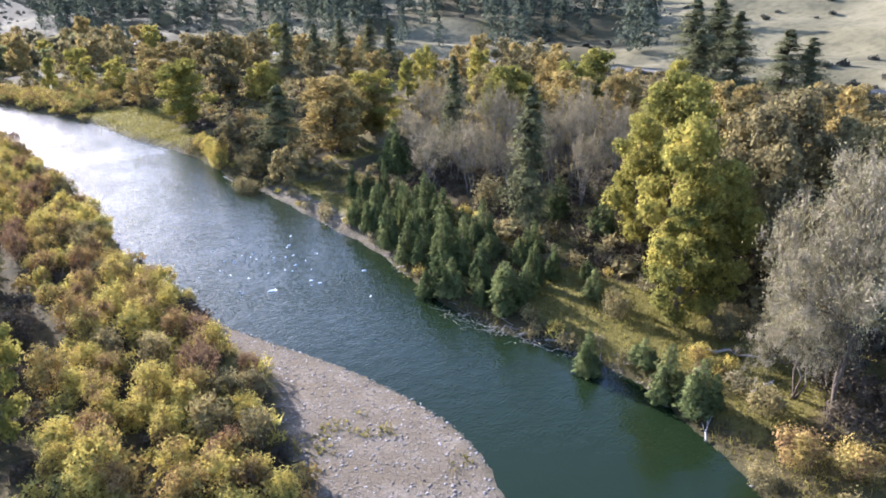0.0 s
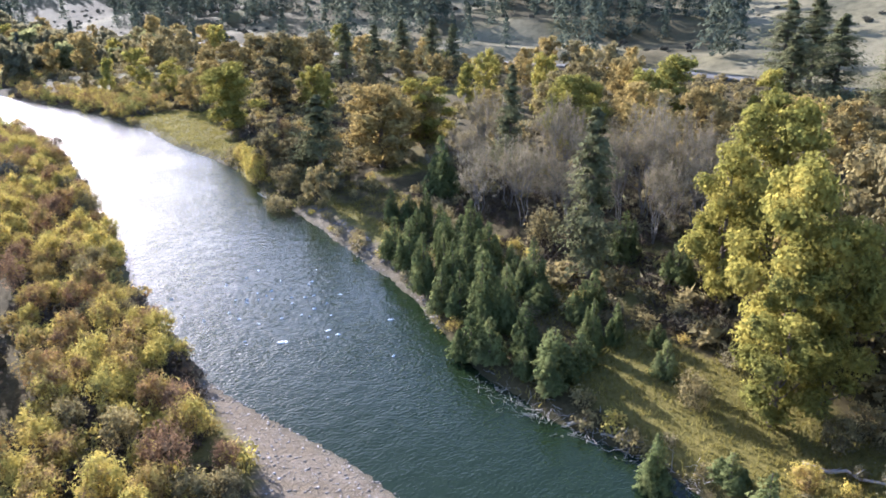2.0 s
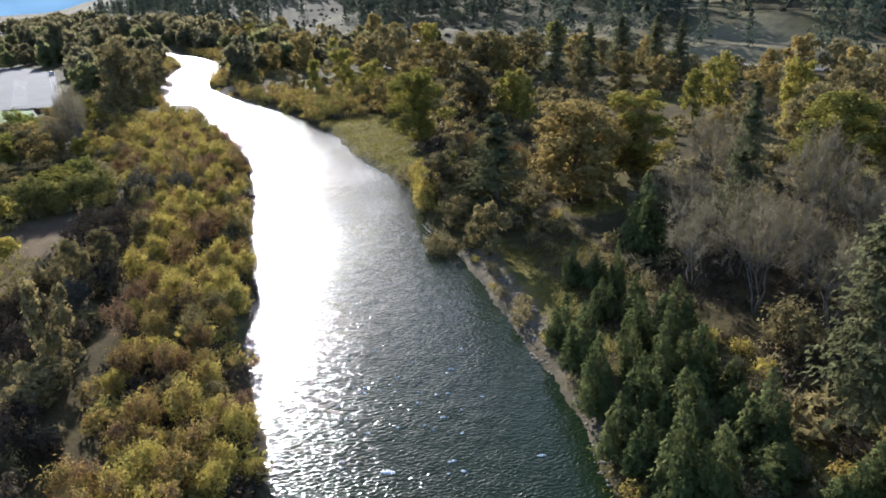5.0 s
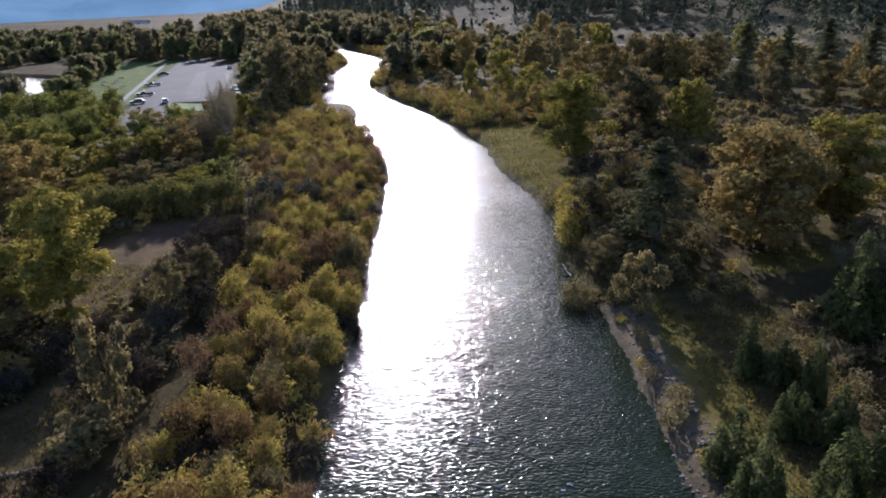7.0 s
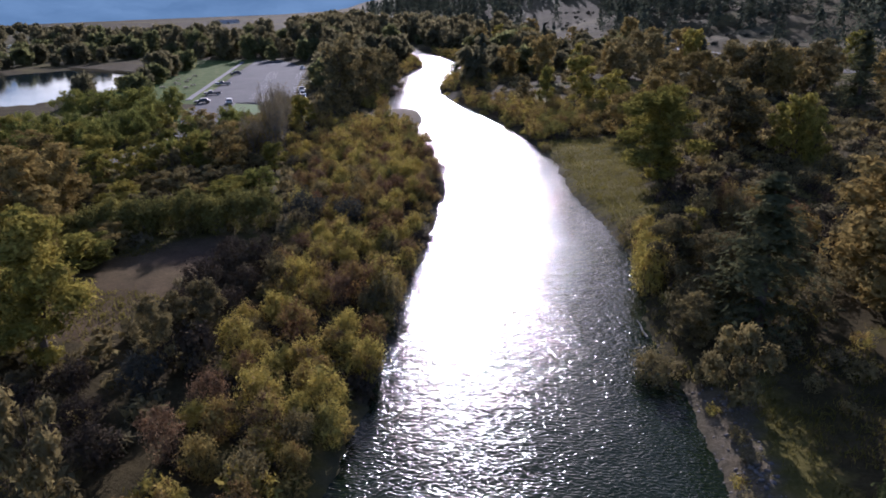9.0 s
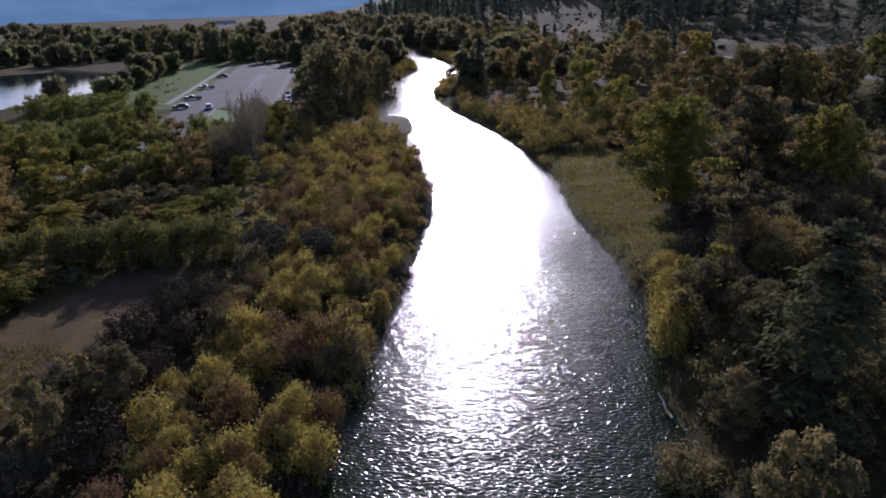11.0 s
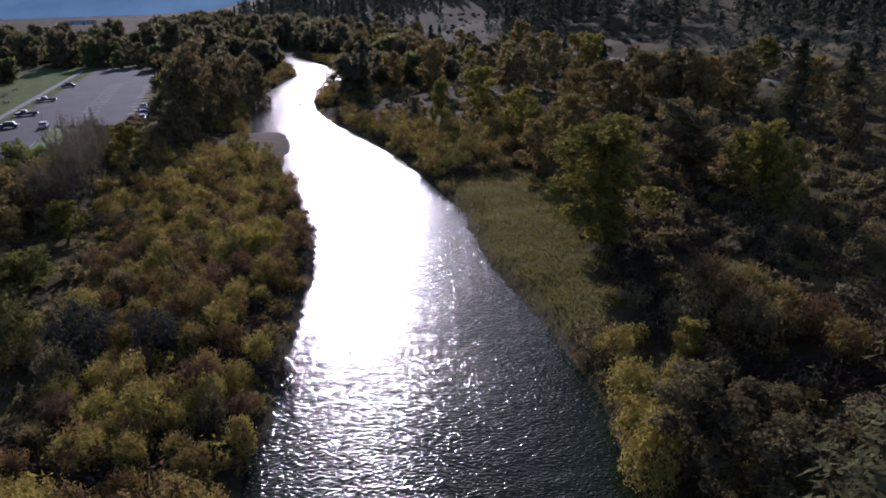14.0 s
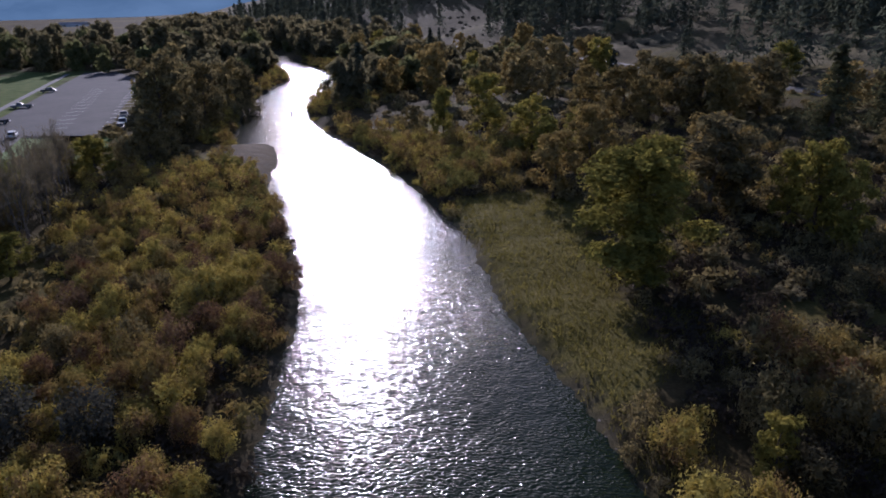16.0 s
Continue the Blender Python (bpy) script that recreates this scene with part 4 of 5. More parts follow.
put(K_BUSH, [(-163, 172, 5, 3.2), (-168, 178, 6, 3.4), (-172, 185, 5, 3.0), (-178, 190, 6, 3.4), (-186, 201, 5.5, 3.0), (-194, 214, 5, 3.0), (-198, 223, 5, 3), (-166, 168, 5, 3.4), (-158, 163, 5, 3.2), (-178, 181, 6, 3.4), (-185, 193, 6, 3.4), (-192, 205, 5, 3.4)])
put(K_YELLOW.far, [(-122.3, 222.3, 13.5, 5.2), (-127.3, 214, 12, 3.1), (-104, 209, 11.5, 4.4), (-98, 204, 9, 3.4), (-54.4, 188, 12.5, 3.6), (-50.5, 185, 10.5, 3.0), (-58, 190, 10, 3.0), (-87.5, 324, 13, 6), (-97, 214, 9, 3.6), (-48, 139, 5.5, 1.6)])
put(K_RUSSET, [(-51, 154, 4.6, 2.0), (-49, 151.5, 4.0, 1.9), (-47.2, 153.5, 4.4, 2.0), (-46, 150, 3.6, 1.8), (-44, 152, 4.0, 2.0), (-43.5, 148.5, 3.4, 1.8), (-41, 150.5, 4.0, 2.0), (-46.5, 146.5, 3.0, 1.7), (-38.5, 147.5, 3.6, 1.9)])
put(K_PINE, [(-62, 243, 18.5, 4.4), (-54, 250, 17, 3.8), (-46, 256, 18, 4.0), (-36, 258, 18, 4.0), (-28, 250, 17, 3.8)])
put(K_GREYBUSH, [(-90.5, 113.8, 5.5, 3.2), (-86, 118, 4.5, 2.6)])
put(K_GREEN, [(-213, 130.6, 8.3, 7), (-203.4, 137.4, 8.9, 7), (-195, 143, 8.8, 4.5), (-222, 126, 8, 6), (-188, 134, 8, 5), (-178, 128, 7, 5)])
put(K_OLIVE, [(-68.5, 88.7, 6.6, 1.9), (-65.8, 82.8, 7.1, 1.7), (-76, 66, 9, 3), (-84, 70, 10, 3.4), (-92, 76, 9, 3.2)])
put(K_LOW, [(-52.5, 70.8, 9.5, 2.4), (-29.5, 110.6, 7.0, 2.3)])
put(K_HEDGE, [(-106.5, 92, 5.2, 2.8), (-105, 94.6, 5.6, 2.8), (-103.4, 97.2, 5.9, 3.0), (-101.6, 99.8, 5.6, 2.9), (-99.8, 102.4, 6.0, 3.0), (-98, 105, 5.6, 2.9), (-96.2, 107.6, 6.0, 3.0), (-94.6, 110.2, 5.6, 2.9), (-108, 89.4, 4.6, 2.6)])


def scatter(rng, n, region, gap):
    """Random places that keep their distance from one another and from the trees that stand."""
    x0, x1, y0, y1 = region
    out = []
    cell = {}
    for _ in range(n):
        p = (rng.uniform(x0, x1), rng.uniform(y0, y1))
        k = (int(p[0] // gap), int(p[1] // gap))
        if any(math.hypot(p[0] - q[0], p[1] - q[1]) < gap for i in (-1, 0, 1) for j in (-1, 0, 1) for q in cell.get((k[0] + i, k[1] + j), ())):
            continue
        cell.setdefault(k, []).append(p)
        out.append(p)
    return np.array(out)


def clear_of_trees(P, margin):
    T = np.array(taken)
    return (np.hypot(P[:, None, 0] - T[None, :, 0], P[:, None, 1] - T[None, :, 1]) > margin * T[None, :, 2] + 1.0).all(1)


def in_any(P, polys):
    r = np.zeros(len(P), bool)
    for q in polys:
        r |= inside(P, q)
    return r


rng = np.random.default_rng(5)

# more junipers in the stand on the bank
P = scatter(np.random.default_rng(33), 900, (-18, 10, 64, 104), 2.5)
z, k = land(P)
P = P[~k["left"] & (k["d"] > 1.5) & (k["d"] < 13) & (wobble(P, 6, 9) > -0.2) & ~inside(P, MEADOWS[1])]
put(K_JUNIPER, [(x, y, 2.6 + 4.4 * (0.5 + 0.5 * math.sin(7 * x + 3 * y)), 1.4 + 0.5 * math.sin(5 * x + 2 * y)) for x, y in P if all(math.hypot(x - a, y - b) > 1.9 for a, b, c in taken)])

# woods on the flat between the river and the road
OPEN = [[(-58, 139), (-38, 114), (-28, 120), (-30, 142), (-44, 172), (-57, 170)], [(-52, 176), (-30, 160), (-24, 170), (-46, 192)], [(44, 172), (75, 132), (150, 100), (170, 150), (62, 262), (18, 244)]]
FLAT = [(-125, 205), (-95, 180), (-70, 150), (-44, 126), (-28, 146), (-40, 205), (-60, 240), (-105, 270), (-130, 235)]  # brush with single trees
P = scatter(rng, 9000, (-330, 150, 50, 460), 8.6)
z, k = land(P)
keep = ~k["left"] & ~k["wet"] & (k["d"] > np.where(P[:, 1] > 122, 13, 19)) & (k["s"] < -14) & clear_of_trees(P, 0.75) & ~in_any(P, MEADOWS) & ~in_any(P, OPEN)
keep &= (P[:, 0] > -330) & (P[:, 1] > 55 + 0.15 * np.abs(P[:, 0])) & (P[:, 0] < 40 + 0.42 * P[:, 1]) & ((wobble(P, 17, 11) > np.where(P[:, 1] > 118, 0.12, -0.38)) | (P[:, 0] > 5)) & ~inside(P, FLAT)
P = P[keep]
away = np.hypot(P[:, 0] + 15, P[:, 1] - 70) > 150
woods_beyond, P = P[away], P[~away]
for x, y in P:
    u = rng.random()
    hh = rng.uniform(0.55, 1.3)
    ww = 0.22 + 0.68 * hh
    taken.append((x, y, 3.5))
    if -14 < x < 32 and 92 < y < 140 and u < 0.8:
        K_BARE.put(x, y, 12 * hh, 3.8 * ww)
    elif u < (0.42 if y < 150 and x > -40 else 0.18):
        K_ORANGE.put(x, y, 11 * hh, 4.4 * ww)
    elif u < 0.60:
        K_OLIVE.put(x, y, 10.5 * hh, 4.0 * ww)
    elif u < 0.75:
        K_YELLOW.far.put(x, y, 12 * hh, 3.8 * ww)
    elif u < 0.78:
        K_PINE.put(x, y, 12 * hh, 2.6 * ww)
    elif u < 0.86:
        K_BARE.put(x, y, 9 * hh, 3.6 * ww)
    else:
        K_BUSH.put(x, y, 4.5 * hh, 3 * ww)

# golden willow thicket along the banks: tall shrubs over a low dense layer; single shrubs near the water, the rest as one mass
THICKET_Y, THICKET_W = (20, 37, 44, 54, 62, 85, 103, 113, 123, 135), (34, 25, 20, 14.5, 11.5, 12, 15, 18, 22, 27)  # how far the thicket reaches from the water, along y


def thicket(P, gap=0.3):
    z, k = land(P)
    d = k["d"]
    band = np.where(k["left"], np.interp(P[:, 1], THICKET_Y, THICKET_W), np.where(P[:, 0] < -240, 10, np.where(P[:, 0] < -100, 24, 0)))
    keep = ~k["wet"] & ~k["lot"] & ~inside(P, BAR) & (d > 0.45) & (d < band + 1.2 * wobble(P, 7, 2)) & clear_of_trees(P, 0.35) & ~in_any(P, MEADOWS) & (P[:, 0] > -325)
    for i in range(6):
        keep &= ~inside(P + gap * np.array([math.cos(i * 1.047), math.sin(i * 1.047)]), BAR)
    return P[keep & ~(k["left"] & (P[:, 0] < -152) & (d > 7)) & ~inside(P, SPIT)]


low = thicket(np.vstack([scatter(rng, 46000, (-175, 40, 12, 215), 1.5), scatter(rng, 26000, (-330, -175, 150, 345), 1.7)]))
P = thicket(np.vstack([scatter(rng, 24000, (-175, 40, 12, 215), 2.15), scatter(rng, 9000, (-330, -175, 150, 345), 2.7)]), 1.7)
P = P[wobble(P, 4.2, 3) > -0.62]  # gaps between the tall shrubs
order = np.argsort(np.hypot(P[:, 0] + 45, P[:, 1] - 72))
near, tall = P[order[:290]], P[order[290:]]
for x, y in near:
    hh, u = rng.uniform(0.75, 1.35), rng.random()
    (K_WILLOW if u < (0.72 if y < 66 else 0.58) else K_RUSSET if u < 0.86 else K_TWIGGY if u < 0.92 else K_BUSH).put(x, y, 3.1 * hh * rng.uniform(0.8, 1.15), 1.38 * hh)


def mass(name, P, fn, hs, rs, mat, label, category, n, card, seed, types=5):
    """Many plants that nobody counts, as one sheet of leaves standing on the ground."""
    g = np.random.default_rng(seed)
    zz, _ = land(P)
    protos = [fn(np.random.default_rng(seed + 1 + i), 1.0 * hs, rs, n, card)[1][0] for i in range(types)]
    out = []
    for i, (x, y) in enumerate(P):
        s, a = g.uniform(0.62, 1.35), g.uniform(0, 6.28)
        v = protos[i % types]
        c, q = math.cos(a) * s, math.sin(a) * s
        out.append(np.column_stack([v[:, 0] * c - v[:, 1] * q + x, v[:, 0] * q + v[:, 1] * c + y, v[:, 2] * s * g.uniform(0.85, 1.15) + zz[i] - 0.05]))
    V = np.concatenate(out)
    return tagged(part(name, mesh_of(name, V, None, tris(len(V) // 3)), mat), label, category, kind="stuff")


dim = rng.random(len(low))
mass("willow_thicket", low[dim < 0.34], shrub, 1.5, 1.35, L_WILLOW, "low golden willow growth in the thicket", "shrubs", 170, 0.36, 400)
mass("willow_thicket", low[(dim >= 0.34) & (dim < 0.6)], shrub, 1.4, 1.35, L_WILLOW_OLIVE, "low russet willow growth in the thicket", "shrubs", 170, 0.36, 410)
# a dark-coloured layer stands for the shade in the gaps between the willows
mass("thicket_understorey", low[dim >= 0.6], shrub, 1.2, 1.35, L_SHADEBRUSH, "low growth below the willows, coloured dark for the shade there", "shrubs", 150, 0.36, 415)
pick = rng.random(len(tall)) + 0.10 * (tall[:, 1] > 112)
for lo, hi, mat, label, seed in ((0, 0.56, L_WILLOW, "dense golden willow thicket along the river", 450), (0.56, 0.92, L_WILLOW_OLIVE, "dense olive and russet willow thicket along the river", 460), (0.92, 9, L_GREENISH, "yellow-green willow thicket along the river", 465)):
    mass("willow_thicket", tall[(pick >= lo) & (pick < hi)], shrub, 3.3, 1.55, mat, label, "shrubs", 380, 0.33, seed)

# undergrowth in the woods, and brush on the left flat
P = scatter(rng, 20000, (-340, 130, 62, 420), 2.8)
z, k = land(P)
dd = k["d"]
keep = ~k["wet"] & ~k["lot"] & ~k["pond"] & (dd > 2) & (k["s"] < -6) & ~in_any(P, MEADOWS) & ~inside(P, BAR)
keep &= np.where(k["left"], (dd > 14) & (P[:, 0] < -25) & ((P[:, 0] > -185) | (dd < 30)) & (wobble(P, 13, 6) > -0.85), (dd > 14) & (wobble(P, 11, 2) > -0.35)) & (P[:, 0] < 40 + 0.42 * P[:, 1])
P = P[keep]
half = rng.random(len(P)) < 0.65
mass("undergrowth", P[half], shrub, 1.7, 1.5, L_OLIVE, "olive and brown undergrowth below the trees", "undergrowth", 60, 0.62, 420)
mass("undergrowth", P[~half], shrub, 1.5, 1.5, L_DRY, "dry tan brush below the trees", "undergrowth", 60, 0.60, 440)

# trees on the left flat, behind the thicket
ENTRY = [(-158, 138), (-165, 132), (-192, 139), (-220, 155), (-210, 177), (-172, 159)]  # open ground where the drive meets the lot
P = scatter(rng, 5000, (-200, -60, 60, 175), 5.2)
z, k = land(P)
keep = k["left"] & (k["d"] > 27) & ~k["lot"] & ~k["pond"] & clear_of_trees(P, 0.8) & ~in_any(P, MEADOWS[4:] + [ENTRY]) & (P[:, 0] > -190) & (np.hypot(P[:, 0] + 190, P[:, 1] - 158) > 24)
for x, y in P[keep]:
    u, hh = rng.random(), rng.uniform(0.75, 1.15)
    taken.append((x, y, 3))
    (K_GREEN if u < (0.45 if x < -150 else 0.08) else K_LOW if u < 0.45 else K_ORANGE.far if u < 0.66 else K_YELLOW.far).put(x, y, (4.2 if math.hypot(x + 104, y - 108) < 24 else 7.5) * hh, 3.6 * hh)

# shade-coloured brush and small trees between the thicket and the open ground
P = scatter(rng, 1500, (-98, -28, 38, 104), 3.3)
z, k = land(P)
for x, y in P[k["left"] & (k["d"] > np.interp(P[:, 1], THICKET_Y, THICKET_W) + 1.6) & (k["d"] < 44) & ((wobble(P, 8, 4) > -0.3) | (k["d"] < 24)) & clear_of_trees(P, 0.5) & ~in_any(P, MEADOWS)]:
    u, hh = rng.random(), rng.uniform(0.7, 1.3)
    taken.append((x, y, 2))
    (K_SHADE if u < 0.5 else K_BUSH if u < 0.75 else K_LOW if u < 0.9 else K_GREYBUSH).put(x, y, 3.6 * hh, 2.3 * hh)

# tall belt of trees behind the lot and the pond
P = scatter(rng, 3000, (-660, -290, 195, 350), 10.5)
P = P[inside(P, [(-330, 258), (-300, 275), (-310, 320), (-400, 345), (-500, 300), (-620, 270), (-640, 235), (-550, 205), (-480, 246), (-390, 250)])]
half = rng.random(len(P)) < 0.6
mass("far_woods", P[half], cottonwood, 14, 6.0, L_FAROLIVE, "tall olive autumn trees behind the parking lot", "woods", 420, 1.7, 530)
mass("far_woods", P[~half], cottonwood, 12, 6.0, L_FARGREEN, "tall dark green trees behind the parking lot", "woods", 420, 1.7, 535)

# brush and thicket downstream
P = scatter(rng, 9000, (-130, 110, -130, 62), 3.0)
z, k = land(P)
P = P[~k["wet"] & ~inside(P, BAR) & (k["d"] > 1.5) & (k["s"] < -4) & ((P[:, 1] < 14) | (~k["left"] & (P[:, 0] > 34)) | (k["left"] & (k["d"] > 40) & (P[:, 1] < 45))) & (wobble(P, 15, 4) > -0.5)]
half = rng.random(len(P)) < 0.5
mass("downstream_brush", P[half], shrub, 2.4, 1.8, L_WILLOW_OLIVE, "olive and russet brush along the river downstream", "brush", 60, 0.7, 570)
mass("downstream_brush", P[~half], shrub, 2.2, 1.8, L_DRY, "tan dry brush along the river downstream", "brush", 60, 0.7, 575)

P = scatter(rng, 3000, (-820, -290, 335, 570), 9.5)
z, k = land(P)
P = P[inside(P, [(-340, 372), (-300, 348), (-325, 440), (-520, 480), (-700, 590), (-800, 560), (-600, 455), (-480, 430)]) & ~k["wet"] & (k["d"] > 5) & (k["s"] < 12)]
mass("far_woods", P, cottonwood, 13, 6.0, L_FAROLIVE, "dark olive woods where the river bends away", "woods", 380, 1.7, 545)

# rows of trees on the far flats
P = scatter(np.random.default_rng(61), 1600, (-1500, -520, 120, 900), 17)
z, k = land(P)
P = P[k["left"] & (k["d"] > 60) & (k["s"] < -40) & (wobble(P, 55, 9) > 0.15)]
mass("far_tree_rows", P, cottonwood, 9, 6.0, L_FAROLIVE, "hazy rows of olive trees on the far flats", "woods", 170, 2.2, 600)

# far woods of the valley floor
P = scatter(rng, 5000, (-1000, -180, 90, 640), 9.5)
z, k = land(P)
far = np.hypot(P[:, 0] + 20, P[:, 1] - 70)
keep = ~k["wet"] & ~k["lot"] & ~k["pond"] & (k["d"] > 8) & (k["s"] < -12) & (far > 215) & (far < 560) & ~inside(P, [(-218, 108), (-262, 88), (-330, 92), (-440, 140), (-420, 200), (-350, 205), (-285, 172), (-262, 138)]) & clear_of_trees(P, 0.8) & ((wobble(P, 45, 3) > 0.05) | (far < 330) | (k["d"] < 40)) & ~inside(P, [(-168, 135), (-240, 150), (-345, 225), (-385, 240), (-352, 275), (-290, 252), (-190, 185)])
P = P[keep]
half = rng.random(len(P)) < 0.7
mass("far_woods", P[half], cottonwood, 8.5, 5.2, L_FAROLIVE, "olive autumn woods on the far valley floor", "woods", 260, 1.7, 500)
mass("far_woods", P[~half], cottonwood, 7.5, 5.2, L_FARGREEN, "green woods on the far valley floor", "woods", 260, 1.7, 520)
pick = rng.random(len(woods_beyond))
mass("woods", woods_beyond[pick < 0.45], cottonwood, 10.5, 4.4, L_OLIVE, "olive cottonwood woods between river and road", "woods", 700, 0.85, 700)
mass("woods", woods_beyond[(pick >= 0.45) & (pick < 0.75)], cottonwood, 10.5, 4.4, L_ORANGE, "dull orange cottonwood woods between river and road", "woods", 700, 0.85, 720)
mass("woods", woods_beyond[(pick >= 0.75) & (pick < 0.9)], cottonwood, 9.5, 4.2, L_YELLOW, "yellow cottonwood woods between river and road", "woods", 700, 0.85, 740)
mass("pine_woods", woods_beyond[pick >= 0.9], far_pine, 13, 2.6, L_FARPINE, "dark pines among the cottonwoods by the road", "woods", 700, 1.0, 760)

# conifers and brush on the hillside
P = scatter(rng, 15000, (-900, 260, 150, 900), 6.0)
z, k = land(P)
keep = (k["s"] > 11) & (k["s"] < 165) & (wobble(P, 37, 8) + 0.6 * wobble(P, 15, 2) > np.where(P[:, 0] > 28 + 0.14 * P[:, 1], 1.0, np.where((k["s"] > 24) & (k["s"] < 40), 0.5, np.where((P[:, 0] > -135) & (k["s"] < 100), -0.35, 0.02))))
P, grove = P[keep], wobble(P[keep], 19, 6) > -0.4
mass("hillside_conifers", P[grove], far_pine, 19, 5.6, L_FARPINE, "tall dark conifers in groves on the dry hillside", "woods", 380, 1.7, 540)
mass("hillside_conifers", P[~grove][::2], far_pine, 15, 4.4, L_FARPINE, "scattered dark conifers on the dry hillside", "woods", 420, 1.4, 545)
P = scatter(rng, 9000, (-700, 300, 120, 800), 5)
z, k = land(P)
keep = (k["s"] > 5) & (k["s"] < 170) & (wobble(P, 23, 5) > 0.25)
mass("hillside_brush", P[keep], shrub, 1.4, 1.3, L_GREY, "grey sagebrush on the dry hillside", "brush", 50, 0.8, 560)


# ---- road, parking lot and what stands there ----
def ribbon(name, line, width, lift, mat, label, category):
    """A road that follows the ground along a line."""
    c = smooth_curve(line, 4)
    t = unit(np.gradient(c, axis=0))
    n = np.column_stack([-t[:, 1], t[:, 0]])
    zz = np.convolve(np.pad(land(c)[0], 6, mode="edge"), np.ones(13) / 13, "valid") + lift
    w = np.array([-0.5, -0.46, 0.46, 0.5]) * width
    V = np.array([[(*(c[i] + n[i] * q), zz[i] - (0.5 if abs(q) > 0.47 * width else 0)) for q in w] for i in range(len(c))])
    i, j = np.meshgrid(np.arange(len(c) - 1), np.arange(3), indexing="ij")
    a = i * 4 + j
    me = mesh_of(name, V.reshape(-1, 3), np.stack([a, a + 4, a + 5, a + 1], -1).reshape(-1, 4))
    return tagged(part(name, me, mat), label, category, kind="structure")


ribbon("road", [(x - 2.5, y - 2.5) for x, y in FOOT[:9]], 8.0, 0.35, M_ROAD, "pale two-lane road along the foot of the hill", "road")
ribbon("drive", DRIVE, 5.0, 0.12, M_ROAD, "pale narrow drive between the trees and the parking lot", "road")
ribbon("lane", [(-420, 60), (-520, 150), (-640, 240), (-800, 330), (-1000, 420)], 9.0, 0.15, M_ROAD, "pale farm lane across the far flats", "road")


def box(bm, x0, x1, y0, y1, z0, z1, taper=0.0):
    vs = [bm.verts.new((x + (taper if x == x0 else -taper) * up, y + (taper if y == y0 else -taper) * 0.4 * up, z)) for up, z in ((0, z0), (1, z1)) for x, y in ((x0, y0), (x1, y0), (x1, y1), (x0, y1))]
    for f in ((3, 2, 1, 0), (4, 5, 6, 7), (0, 1, 5, 4), (1, 2, 6, 5), (2, 3, 7, 6), (3, 0, 4, 7)):
        bm.faces.new([vs[i] for i in f])
    return vs


def bevelled(bm, w=0.08):
    bmesh.ops.bevel(bm, geom=list(bm.edges), offset=w, segments=2, affect="EDGES", profile=0.6)
    return bm


def paint_material(name, c):
    m, nodes, links, out = material(name)
    p = nodes.new("ShaderNodeBsdfPrincipled")
    n = noise_node(nodes, links, 3.0, 4, 0.6)
    r = ramp(nodes, [(0.3, tuple(0.85 * v for v in c)), (0.7, c)])
    links.new(n.outputs[0], r.inputs[0])
    links.new(r.outputs[0], p.inputs["Base Color"])
    p.inputs["Roughness"].default_value, p.inputs["Coat Weight"].default_value = 0.35, 0.5
    links.new(p.outputs[0], out.inputs[0])
    return m


M_GLASS = paint_material("car_glass", (0.02, 0.025, 0.03))
M_TYRE = solid_material("tyre_rubber", (0.012, 0.012, 0.012), (0.03, 0.03, 0.03), 8.0, 0.9, 0.0)
M_RIM = solid_material("wheel_metal", (0.35, 0.35, 0.36), (0.5, 0.5, 0.5), 8.0, 0.4, 0.0, 0.8)
M_LAMP = paint_material("lamp_glass", (0.5, 0.48, 0.45))
M_WOOD = solid_material("weathered_planks", (0.16, 0.13, 0.10), (0.28, 0.24, 0.19), 6.0, 0.9, 0.01)


